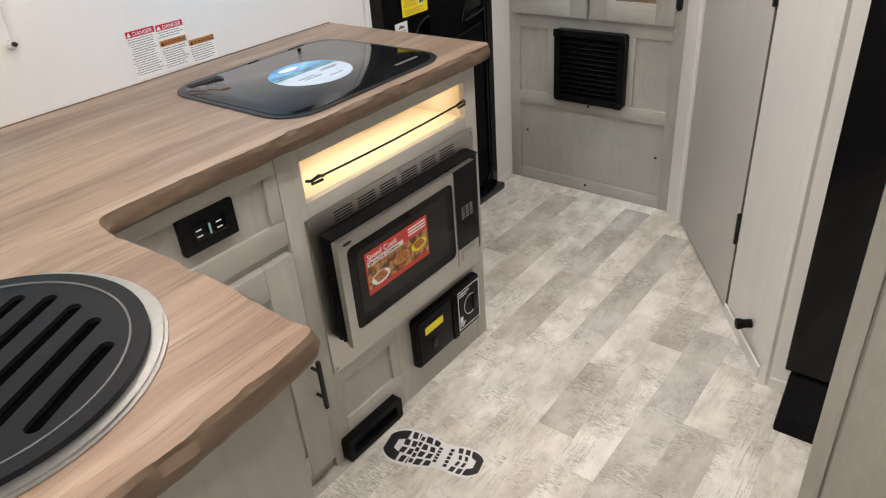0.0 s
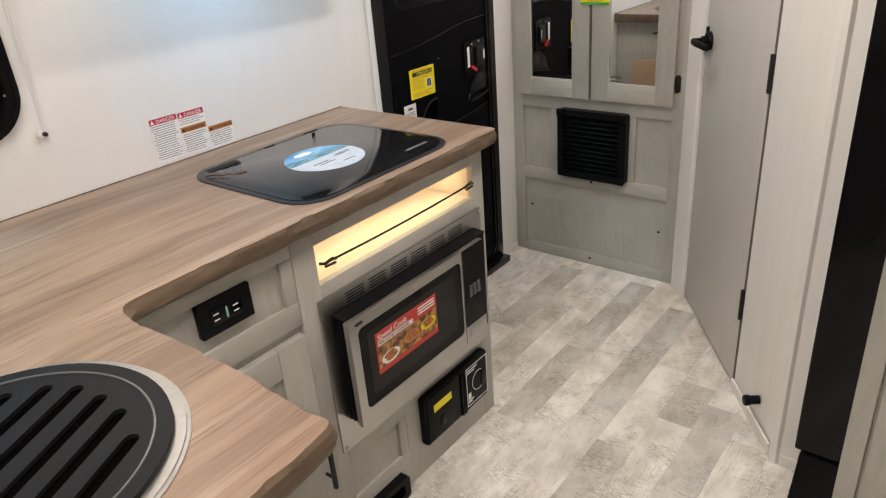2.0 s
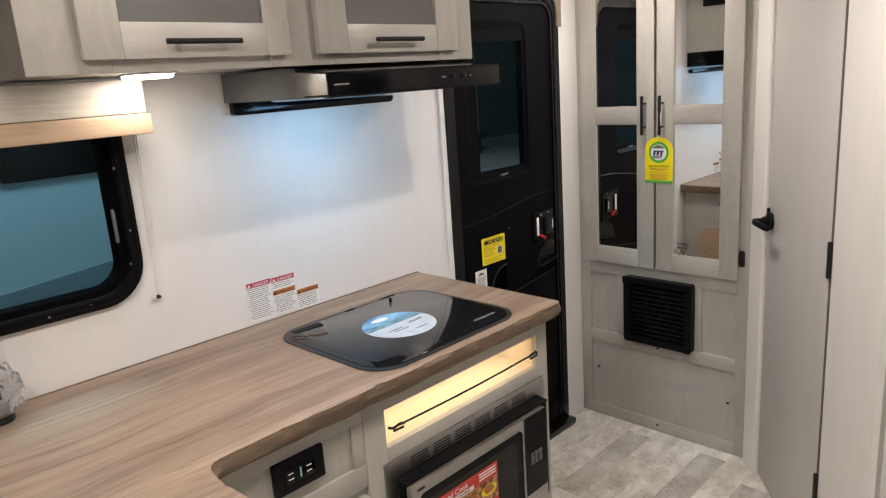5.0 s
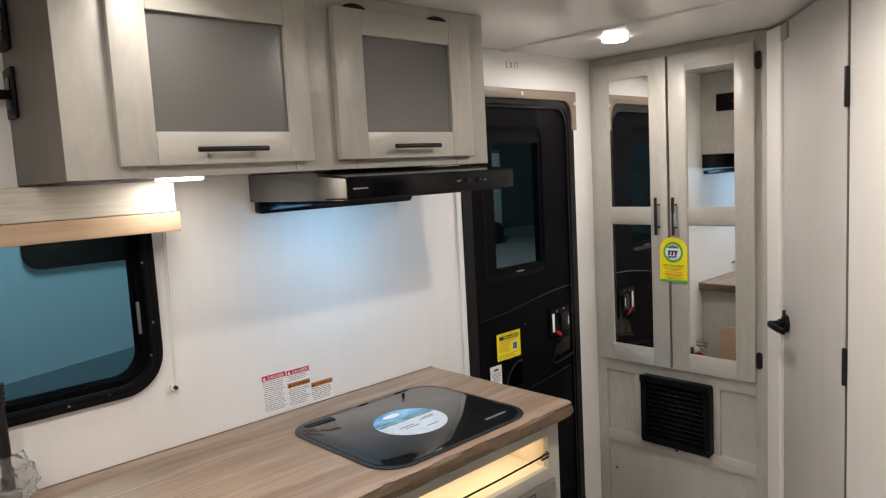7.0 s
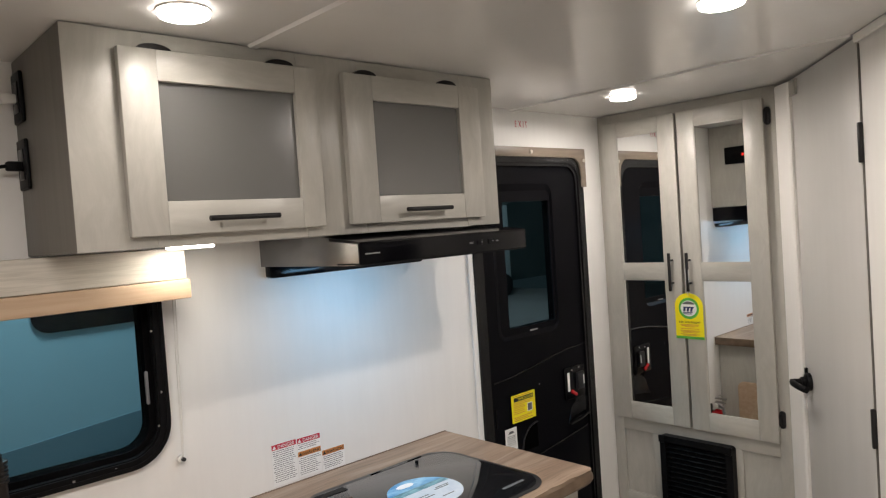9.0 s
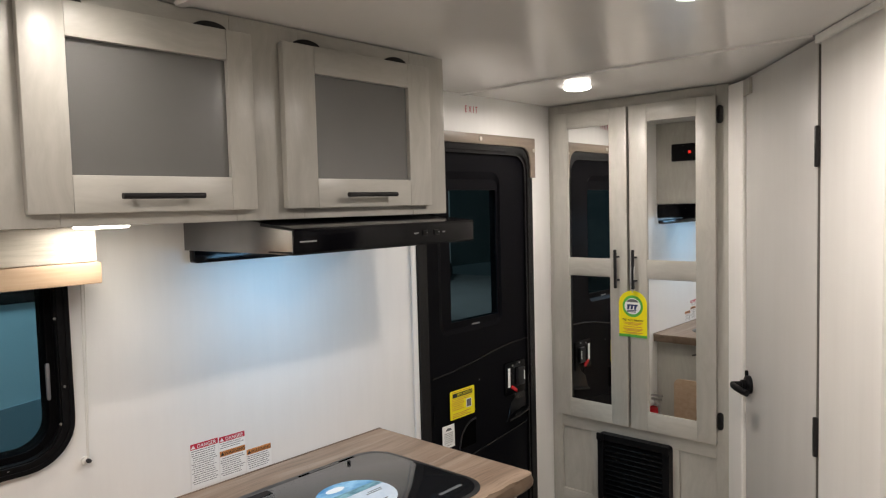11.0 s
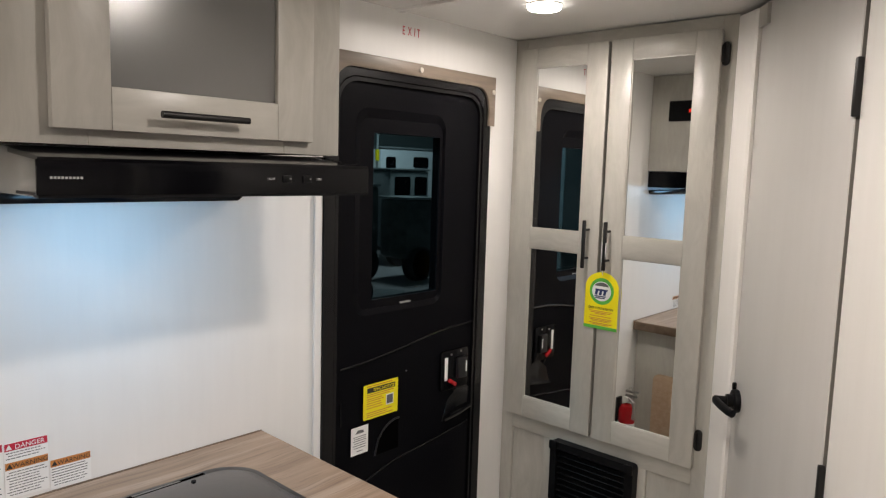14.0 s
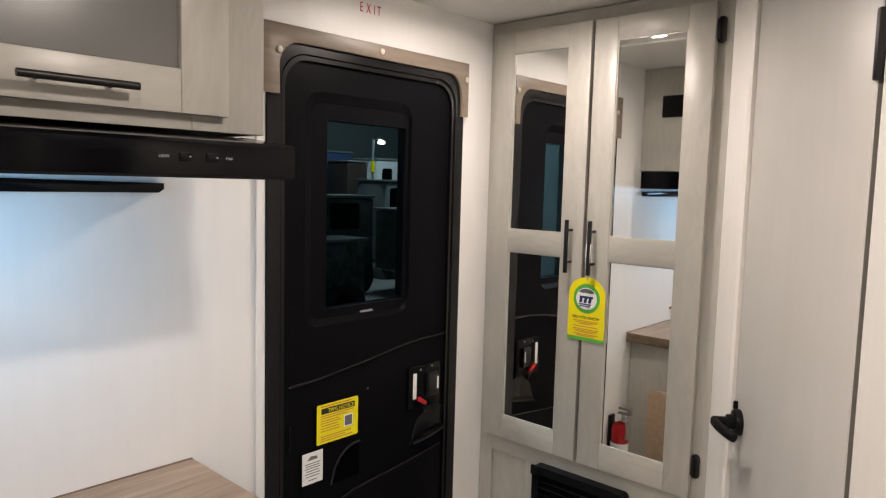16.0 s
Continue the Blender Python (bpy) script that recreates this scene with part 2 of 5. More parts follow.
FROST = material("frosted_glass", (0.160, 0.158, 0.152), 0.22, second=(0.165, 0.163, 0.157), scale=(4, 4, 4), transmission=0.15, spec=0.9)
TINT = material("tinted_glass", (0.50, 0.66, 0.70), 0.0, transmission=1.0, ior=1.2)
TINT_DARK = material("dark_tinted_glass", (0.27, 0.33, 0.34), 0.0, transmission=1.0, ior=1.06)
PALE_PRINT = material("pale_grey_print", (0.30, 0.30, 0.30), 0.5)
RUBBER = material("black_window_rubber", (0.004, 0.004, 0.0045), 0.9, spec=0.0)
LEAFLET = material("pale_blue_leaflet_paper", (0.60, 0.66, 0.72), 0.4, second=(0.50, 0.58, 0.66), scale=(30, 30, 30), contrast=(0.4, 0.62))
NAVY_PRINT = material("navy_print", (0.02, 0.035, 0.12), 0.4)
WHITE_PRINT = material("white_label_paper", (0.84, 0.84, 0.83), 0.45)
RED_PRINT = material("red_print", (0.50, 0.02, 0.05), 0.45)
ORANGE_PRINT = material("orange_print", (0.55, 0.22, 0.06), 0.45)
YELLOW_PRINT = material("yellow_print", (0.85, 0.74, 0.01), 0.4)
GREEN_PRINT = material("green_print", (0.10, 0.42, 0.06), 0.4)
BLUE_PRINT = material("blue_print", (0.03, 0.22, 0.48), 0.4, second=(0.35, 0.62, 0.78), scale=(22, 14, 14), contrast=(0.38, 0.66))
TEAL_PRINT = material("teal_print", (0.05, 0.15, 0.20), 0.4, second=(0.22, 0.45, 0.52), scale=(60, 22, 20), contrast=(0.4, 0.62))
INK = material("black_ink", (0.02, 0.02, 0.022), 0.5)
GREY_INK = material("grey_ink", (0.13, 0.13, 0.14), 0.5)
LENS = material("lamp_lens", (0.9, 0.9, 0.88), 0.4, emit=(1.0, 0.93, 0.84), emit_strength=16.0)
HOOD_LENS = material("hood_lamp_lens", (0.12, 0.13, 0.14), 0.3, emit=(0.45, 0.72, 1.0), emit_strength=0.12)
LED = material("warm_led_strip", (0.9, 0.8, 0.6), 0.4, emit=(1.0, 0.72, 0.36), emit_strength=6.0)
NOOK = material("pale_wood_lining", (0.72, 0.63, 0.48), 0.5, second=(0.66, 0.57, 0.43), scale=(30, 2, 30), bump=0.05)
WHITE_PLASTIC = material("white_plastic", (0.75, 0.74, 0.71), 0.4)
RED_PAINT = material("red_paint", (0.45, 0.01, 0.015), 0.25, coat=0.4)
RED_GLOW = material("red_indicator", (0.3, 0.0, 0.0), 0.4, emit=(1.0, 0.04, 0.02), emit_strength=0.9)
BAG = material("clear_plastic_bag", (0.9, 0.9, 0.9), 0.08, transmission=0.92, bump=1.0, scale=(60, 60, 60), ior=1.1)
SINK_COVER = material("dark_grey_sink_cover", (0.012, 0.0122, 0.014), 0.48, spec=0.18, second=(0.015, 0.0153, 0.017), scale=(300, 300, 300), bump=0.05)


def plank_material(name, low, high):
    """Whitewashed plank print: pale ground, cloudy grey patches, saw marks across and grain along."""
    m = bpy.data.materials.new(name)
    m.use_nodes = True
    nt = m.node_tree
    L, N = nt.links.new, nt.nodes.new
    p = nt.nodes["Principled BSDF"]
    geo, info = N("ShaderNodeNewGeometry"), N("ShaderNodeObjectInfo")
    shift = N("ShaderNodeMath")
    shift.operation = "MULTIPLY"
    shift.inputs[1].default_value = 53.0
    L(info.outputs["Random"], shift.inputs[0])
    lift = N("ShaderNodeCombineXYZ")
    L(shift.outputs[0], lift.inputs["Z"])
    place = N("ShaderNodeVectorMath")
    place.operation = "ADD"
    L(geo.outputs["Position"], place.inputs[0])
    L(lift.outputs[0], place.inputs[1])

    def field(scale, lo, hi, detail=6, rough=0.65):
        mp = N("ShaderNodeMapping")
        mp.inputs["Scale"].default_value = scale
        L(place.outputs[0], mp.inputs["Vector"])
        no_ = N("ShaderNodeTexNoise")
        no_.inputs["Scale"].default_value = 1.0
        no_.inputs["Detail"].default_value = detail
        no_.inputs["Roughness"].default_value = rough
        L(mp.outputs[0], no_.inputs["Vector"])
        r = N("ShaderNodeMapRange")
        r.inputs["From Min"].default_value, r.inputs["From Max"].default_value = lo, hi
        L(no_.outputs["Fac"], r.inputs["Value"])
        return r.outputs[0]

    def times(a, b):
        mu = N("ShaderNodeMath")
        mu.operation = "MULTIPLY"
        L(a, mu.inputs[0])
        if hasattr(b, "default_value"):
            L(b, mu.inputs[1])
        else:
            mu.inputs[1].default_value = b
        return mu.outputs[0]

    def blend(fac, a, b):
        mx = N("ShaderNodeMix")
        mx.data_type = "RGBA"
        L(fac, mx.inputs["Factor"])
        if isinstance(a, tuple):
            mx.inputs["A"].default_value = (*a, 1)
        else:
            L(a, mx.inputs["A"])
        mx.inputs["B"].default_value = (*b, 1)
        return mx.outputs["Result"]

    col = blend(field((9, 5.0, 1), 0.38, 0.66), (0.89, 0.87, 0.82), (0.60, 0.57, 0.52))
    across = times(field((50, 400, 1), 0.45, 0.62, 4), field((10, 7, 1), 0.46, 0.60, 4))
    along = times(field((300, 20, 1), 0.50, 0.64, 4), field((9, 6, 1), 0.45, 0.62, 4))
    speck = times(field((260, 160, 1), 0.55, 0.68, 2), field((11, 6, 1), 0.45, 0.62, 5))
    col = blend(times(across, 0.78), col, (0.27, 0.25, 0.22))
    col = blend(times(along, 0.55), col, (0.30, 0.275, 0.24))
    col = blend(times(speck, 0.35), col, (0.24, 0.22, 0.195))
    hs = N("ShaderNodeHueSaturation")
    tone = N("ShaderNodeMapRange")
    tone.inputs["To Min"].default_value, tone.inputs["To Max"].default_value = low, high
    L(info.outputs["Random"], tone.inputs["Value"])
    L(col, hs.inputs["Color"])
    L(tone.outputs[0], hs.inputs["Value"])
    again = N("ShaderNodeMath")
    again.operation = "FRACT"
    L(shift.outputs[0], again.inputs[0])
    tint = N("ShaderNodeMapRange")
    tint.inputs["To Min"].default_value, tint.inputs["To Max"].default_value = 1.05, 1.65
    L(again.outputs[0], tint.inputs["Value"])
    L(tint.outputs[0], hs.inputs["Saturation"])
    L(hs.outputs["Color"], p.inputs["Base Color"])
    p.inputs["Roughness"].default_value = 0.45
    bp = N("ShaderNodeBump")
    bp.inputs["Strength"].default_value, bp.inputs["Distance"].default_value = 0.15, 0.001
    L(along, bp.inputs["Height"])
    L(bp.outputs["Normal"], p.inputs["Normal"])
    return m




def walnut_material():
    """Walnut laminate print: broad tone bands, streaks and fine dark pores, all along y."""
    m = bpy.data.materials.new("walnut_laminate")
    m.use_nodes = True
    nt = m.node_tree
    L, N = nt.links.new, nt.nodes.new
    p = nt.nodes["Principled BSDF"]
    tc = N("ShaderNodeTexCoord")
    warp = N("ShaderNodeTexNoise")
    warp.inputs["Scale"].default_value, warp.inputs["Detail"].default_value = 2.2, 2
    L(tc.outputs["Object"], warp.inputs["Vector"])
    bend = N("ShaderNodeVectorMath")
    bend.operation = "MULTIPLY_ADD"
    bend.inputs[1].default_value = (0.10, 0.0, 0.0)
    L(warp.outputs["Color"], bend.inputs[0])
    L(tc.outputs["Object"], bend.inputs[2])

    def field(scale, lo, hi, detail, rough=0.6):
        mp = N("ShaderNodeMapping")
        mp.inputs["Scale"].default_value = scale
        L(bend.outputs[0], mp.inputs["Vector"])
        no_ = N("ShaderNodeTexNoise")
        no_.inputs["Scale"].default_value, no_.inputs["Detail"].default_value, no_.inputs["Roughness"].default_value = 1.0, detail, rough
        L(mp.outputs[0], no_.inputs["Vector"])
        r = N("ShaderNodeMapRange")
        r.inputs["From Min"].default_value, r.inputs["From Max"].default_value = lo, hi
        L(no_.outputs["Fac"], r.inputs["Value"])
        return r.outputs[0]

    def blend(fac, a, b):
        mx = N("ShaderNodeMix")
        mx.data_type = "RGBA"
        L(fac, mx.inputs["Factor"])
        if isinstance(a, tuple):
            mx.inputs["A"].default_value = (*a, 1)
        else:
            L(a, mx.inputs["A"])
        mx.inputs["B"].default_value = (*b, 1)
        return mx.outputs["Result"]

    def share(value, k):
        mu = N("ShaderNodeMath")
        mu.operation = "MULTIPLY"
        mu.inputs[1].default_value = k
        L(value, mu.inputs[0])
        return mu.outputs[0]

    col = blend(field((9, 0.9, 9), 0.36, 0.64, 5), (0.222, 0.149, 0.103), (0.378, 0.272, 0.194))
    col = blend(share(field((38, 1.6, 38), 0.47, 0.66, 8), 0.60), col, (0.145, 0.094, 0.063))
    col = blend(share(field((24, 1.1, 24), 0.54, 0.70, 6), 0.70), col, (0.465, 0.360, 0.280))
    pores = field((230, 7, 230), 0.54, 0.68, 3)
    col = blend(share(pores, 0.55), col, (0.105, 0.062, 0.040))
    L(col, p.inputs["Base Color"])
    p.inputs["Roughness"].default_value = 0.40
    bp = N("ShaderNodeBump")
    bp.inputs["Strength"].default_value, bp.inputs["Distance"].default_value = 0.10, 0.001
    bp.invert = True
    L(pores, bp.inputs["Height"])
    L(bp.outputs["Normal"], p.inputs["Normal"])
    return m


COUNTER = walnut_material()
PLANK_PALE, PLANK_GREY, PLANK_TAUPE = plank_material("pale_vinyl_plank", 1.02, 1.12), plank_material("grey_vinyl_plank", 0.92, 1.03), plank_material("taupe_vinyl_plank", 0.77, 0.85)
SUBFLOOR = material("dark_joint", (0.32, 0.30, 0.27), 0.7)

# ---- structure ----
XE, YB, YN = 2.35, -2.4, 2.66          # east wall, south end, north end
WIN = (-0.334, 0.645, 1.119, 1.531)     # kitchen window opening: y0, y1, z0, z1
DOOR = (1.795, 2.445, 0.02, 1.850)     # entry opening
T = 0.05
structure("wall_west", join(
    box(-T, 0, YB, WIN[0], 0, CEIL), box(-T, 0, WIN[0], WIN[1], 0, WIN[2]), box(-T, 0, WIN[0], WIN[1], WIN[3], CEIL),
    box(-T, 0, WIN[1], DOOR[0], 0, CEIL), box(-T, 0, DOOR[0], DOOR[1], DOOR[3], CEIL), box(-T, 0, DOOR[0], DOOR[1], -0.02, DOOR[2]),
    box(-T, 0, DOOR[1], YN, 0, CEIL)), WALL, "white kitchen wall board with window and entry door", "wall")
structure("wall_north", box(-T, XE, YN, YN + T, 0, CEIL), WALL, "plain wall behind the pantry", "wall")
structure("wall_south", box(-T, XE, YB - T, YB, 0, CEIL), WALL, "plain white end wall", "wall")
structure("wall_east", box(XE, XE + T, YB - T, YN + T, 0, CEIL), WALL, "plain white side wall", "wall")
structure("ceiling", box(-T, XE + T, YB - T, YN + T, CEIL, CEIL + 0.04), CEILING, "glossy light grey vinyl ceiling", "ceiling")
structure("floor", box(-T, XE + T, YB - T, YN + T, -0.06, -0.004), SUBFLOOR, "whitewashed grey vinyl plank floor", "floor")

# slanted bathroom wall: u runs along it from the hinge post, v leads into it
U, V = Vector((0.578, -0.816, 0)), Vector((0.816, 0.578, 0))
HX, HY = 1.160, 2.056
DM = Matrix(((U.x, V.x, 0, HX), (U.y, V.y, 0, HY), (0, 0, 1, 0), (0, 0, 0, 1)))
bath = structure("wall_bath", turned(join(box(0.004, 0.332, 0.004, T, 0, CEIL), box(-0.60, 0.004, 0.05, 0.08, 0, CEIL)), DM), WALL_GRAIN,
                 "whitewashed board of the slanted bathroom wall", "wall")
structure("wall_fridge_side", box(1.352, 1.437, 1.772, 1.80, 0, CEIL), WALL_GRAIN, "narrow whitewashed wall board beside the fridge", "wall")
structure("trim_corner", prism([(1.345, 1.776), (1.352, 1.766), (1.366, 1.764), (1.374, 1.771), (1.372, 1.79), (1.35, 1.79)], "z", 0, CEIL - 0.002), WALL_GRAIN,
          "white corner bead of the bathroom wall", "trim")
structure("wall_closing", join(box(1.437, XE, 1.80, 1.83, 0, CEIL), box(1.352, 1.437, 1.80, 1.83, 0, CEIL)), WALL, "plain wall behind the fridge", "wall")
structure("baseboard_bath", turned(join(box(0.008, 0.318, -0.009, -0.001, 0, 0.035, 0.002)), DM), WALL_GRAIN, "slim white baseboard", "baseboard")
structure("baseboard_fridge_side", box(1.376, 1.437, 1.763, 1.771, 0, 0.035, 0.002), WALL_GRAIN, "slim white baseboard", "baseboard")
structure("baseboard_entry", box(0.001, 0.008, 2.462, 2.588, 0, 0.03, 0.002), WALL_GRAIN, "slim white baseboard", "baseboard")
structure("trim_bath_top", turned(box(0.004, 0.33, -0.012, -0.001, CEIL - 0.022, CEIL - 0.001, 0.003), DM), WALL_GRAIN, "narrow white cove strip", "trim")
structure("trim_door_post", join(prism([(0.747, 2.63), (0.747, 2.588), (0.753, 2.578), (0.812, 2.521), (0.821, 2.518), (0.836, 2.536), (0.80, 2.63)], "z", 0, CEIL - 0.012, 0.003)), WALL_GRAIN,
          "white jamb post between pantry and bathroom door", "trim")
# Grey stands for the shade on a face turned from the lamps.
structure("trim_door_head", turned(box(-0.576, -0.510, -0.010, 0.003, 1.957, CEIL - 0.012, 0.002), DM), CABINET, "head block over the bathroom door corner, grey for its shade", "trim")
structure("trim_ceiling_strip_1", prism([(0.78, CEIL - 0.0005), (0.785, CEIL - 0.007), (0.805, CEIL - 0.007), (0.81, CEIL - 0.0005)], "x", 0.36, XE), CEILING,
          "flat ceiling joint strip", "trim")
structure("trim_ceiling_strip_2", prism([(2.036, CEIL - 0.0005), (2.041, CEIL - 0.006), (2.061, CEIL - 0.006), (2.066, CEIL - 0.0005)], "x", 0.0, 1.15), CEILING,
          "flat ceiling joint strip", "trim")
structure("trim_wall_end", box(0.0005, 0.009, 1.757, 1.781, 0.0, 1.90, 0.002), WALL, "white edge strip of the kitchen wall board", "trim")


# ---- bathroom door ----
bd = thing("bathroom_door", (HX, HY, 0), "flat light grey bathroom door, closed, with black lever handle", "door")
slab = [(-0.574, 0.012), (-0.007, 0.012), (-0.007, CEIL - 0.006), (-0.574, CEIL - 0.006)]
part("slab", turned(prism(slab, "y", -0.001, 0.034, 0.002), DM), material("pale_grey_door_film", (0.575, 0.560, 0.535), 0.38, second=(0.60, 0.585, 0.56), scale=(14, 14, 1.2), bump=0.03, mottle=(3, 0.03)), bd)
# Dark strips paint in the shade of the two door gaps.
part("edge_gap", turned(box(-0.0069, -0.0060, 0.0020, 0.032, 0.012, 1.998), DM), CABINET_SHADE, bd, "dark strip painted as the shade in the hinge gap")
part("edge_gap", turned(box(-0.5795, -0.5742, 0.010, 0.030, 0.012, 2.0), DM), SHADE_BLACK, bd, "dark strip painted as the shade in the latch gap")
for hz in (1.745, 1.0, 0.30):
    part("hinge", turned(join(box(-0.008, 0.004, -0.008, 0.004, hz - 0.052, hz + 0.052, 0.003),), DM), BLACK_METAL, bd, "black butt hinge")
lever = part("lever_handle", turned(join(
    turned(disc("y", (0, 0), 0.030, -0.016, 0.006, 28, 0.005), Matrix.Translation((-0.528, 0, 1.0))),
    tube([(-0.528, -0.01, 1.0), (-0.528, -0.030, 1.0)], 0.017, 16), tube([(-0.528, -0.028, 1.0), (-0.528, -0.060, 1.0)], 0.0115, 14),
    tube([(-0.534, -0.054, 1.0), (-0.518, -0.058, 1.0), (-0.492, -0.056, 0.999), (-0.466, -0.050, 0.997), (-0.448, -0.044, 0.995), (-0.438, -0.038, 0.994)], 0.0105, 14)), DM), BLACK, bd, "black lever handle")
part("privacy_pin", turned(box(-0.560, -0.548, -0.010, 0.006, 1.022, 1.042, 0.003), DM), BLACK, bd)
stop = thing("door_stop", (1.27, 1.90, 0.10), "black rubber door stop on the wall", "door stop")
part("bumper", turned(join(tube([(0.205, 0.0, 0.102), (0.205, -0.040, 0.102)], 0.013, 14), turned(disc("y", (0, 0), 0.016, -0.044, -0.026, 16, 0.004), Matrix.Translation((0.205, 0, 0.102)))), DM), BLACK, stop)


# ---- pantry with mirrored doors ----
PF, PD = 2.600, 2.578
pan = thing("pantry_cabinet", (0.37, PF, 0), "grey painted pantry with two mirrored doors and panelled base", "cabinet")
part("side", box(0.004, 0.745, PF + 0.02, YN - 0.001, 0, CEIL - 0.001), CABINET, pan)
part("stile", box(0.003, 0.050, PF, PF + 0.019, 0, CEIL - 0.002, 0.0015), CABINET, pan)
part("stile", box(0.699, 0.746, PF, PF + 0.019, 0, CEIL - 0.002, 0.0015), CABINET, pan)
for z0, z1 in ((0.0, 0.050), (0.356, 0.410), (0.681, 0.760), (1.950, CEIL - 0.002)):
    part("rail", box(0.050, 0.699, PF, PF + 0.019, z0, z1, 0.0015), CABINET_ACROSS, pan)
for x0, x1 in ((0.186, 0.238), (0.528, 0.560)):
    part("mullion", box(x0, x1, PF, PF + 0.019, 0.410, 0.681, 0.0015), CABINET, pan)
part("base_panel", box(0.05, 0.699, PF + 0.012, PF + 0.0195, 0.05, 0.356), CABINET, pan)
part("inset_panel", box(0.05, 0.186, PF + 0.012, PF + 0.0195, 0.410, 0.681), CABINET, pan)
part("inset_panel", box(0.56, 0.699, PF + 0.012, PF + 0.0195, 0.410, 0.681), CABINET, pan)
for sx, sz in ((0.375, 0.385), (0.080, 0.228), (0.672, 0.215), (0.375, 0.03)):
    part("screw", turned(disc("y", (0, 0), 0.005, -0.003, 0.011, 10, 0.001), Matrix.Translation((sx, PF + (0.0 if sz in (0.385, 0.03) else 0.012), sz))), BLACK, pan)
for x0, x1, hinge in ((0.032, 0.3655, 0.028), (0.3765, 0.706, 0.714)):
    m0, m1 = (0.103, 0.294) if x0 < 0.1 else (0.446, 0.637)
    d = part("door", box(x0 + 0.001, x1 - 0.001, PD + 0.0125, PF - 0.001, 0.738, 1.979, 0.001), CABINET, pan, "grey framed door with two mirror panes")
    part("stile", box(x0, m0, PD, PD + 0.0135, 0.737, 1.980, 0.002), CABINET, d)
    part("stile", box(m1, x1, PD, PD + 0.0135, 0.737, 1.980, 0.002), CABINET, d)
    for z0, z1 in ((0.737, 0.807), (1.326, 1.393), (1.920, 1.980)):
        part("rail", box(m0, m1, PD + 0.0005, PF - 0.001, z0, z1, 0.0015), CABINET_ACROSS, d)
    for z0, z1 in ((0.807, 1.326), (1.393, 1.920)):
        part("mirror_pane", box(m0 - 0.004, m1 + 0.004, PD + 0.007, PD + 0.012, z0 - 0.004, z1 + 0.004), MIRROR, d, "clear mirror pane")
        part("pane_bead", ring(rrect(m0, m1, z0, z1, 0.0012, 1), rrect(m0 + 0.003, m1 - 0.003, z0 + 0.003, z1 - 0.003, 0.001, 1), "y", PD + 0.003, PD + 0.008), CABINET, d)
    hx = 0.330 if x0 < 0.1 else 0.404
    part("handle", join(box(hx - 0.005, hx + 0.005, PD - 0.034, PD - 0.024, 1.285, 1.435, 0.002), tube([(hx, PD - 0.028, 1.315), (hx, PD, 1.315)], 0.004), tube([(hx, PD - 0.028, 1.405), (hx, PD, 1.405)], 0.004)), BLACK_METAL, d, "black bar handle")
    if hinge > 0.5:
        for hz in (1.915, 0.822):
            part("hinge", join(prism(rrect(hinge - 0.010, hinge + 0.012, hz - 0.032, hz + 0.032, 0.0108), "y", PF - 0.008, PF - 0.001, 0.002), tube([(hinge - 0.006, PF - 0.010, hz - 0.022), (hinge - 0.006, PF - 0.010, hz + 0.022)], 0.005)), BLACK_METAL, d, "black hinge")
tag = thing("hang_tag", (0.391, 2.5755, 1.10), "yellow arched cardboard tag hanging from a pantry handle", "tag")
TGX, TGY = 0.389, 2.5755
arch = [(TGX - 0.058, 1.098), (TGX + 0.058, 1.098)] + [(TGX + 0.058 * math.cos(radians(a)), 1.226 + 0.050 * math.sin(radians(a))) for a in range(0, 181, 12)]
part("card", prism(arch, "y", TGY - 0.0006, TGY + 0.0006), YELLOW_PRINT, tag)
part("border", prism([(TGX - 0.058, 1.096), (TGX + 0.058, 1.096), (TGX + 0.058, 1.106), (TGX - 0.058, 1.106)], "y", TGY - 0.0014, TGY - 0.0007), GREEN_PRINT, tag)
part("emblem", turned(disc("y", (0, 0), 0.042, 0, 0.0006, 40), Matrix.Translation((TGX, TGY - 0.0014, 1.216))), GREEN_PRINT, tag)
part("emblem_centre", turned(disc("y", (0, 0), 0.031, 0, 0.0006, 40, ru=0.033), Matrix.Translation((TGX, TGY - 0.0021, 1.216))), WHITE_PRINT, tag)
part("emblem_arc", prism([(TGX + 0.027 * math.cos(radians(a)), 1.226 + 0.018 * math.sin(radians(a))) for a in range(20, 161, 14)], "y", TGY - 0.0027, TGY - 0.0022), GREY_INK, tag)
for k in range(3):
    u = TGX - 0.020 + k * 0.0145
    part("emblem_block", prism([(u - 0.003, 1.204), (u + 0.006, 1.204), (u + 0.008, 1.217), (u + 0.012, 1.217), (u + 0.013, 1.223), (u - 0.001, 1.223), (u - 0.002, 1.217), (u - 0.0005, 1.217)], "y", TGY - 0.0028, TGY - 0.0022), NAVY_PRINT, tag)
part("emblem_bar", join(box(TGX - 0.024, TGX + 0.016, TGY - 0.0028, TGY - 0.0022, 1.198, 1.2015), box(TGX - 0.022, TGX + 0.013, TGY - 0.0028, TGY - 0.0022, 1.193, 1.196)), NAVY_PRINT, tag)
part("lettering", words("DID YOU KNOW", 0.0112, on_y(TGX, TGY - 0.0012, 1.158), "CENTER"), INK, tag, smooth=False)
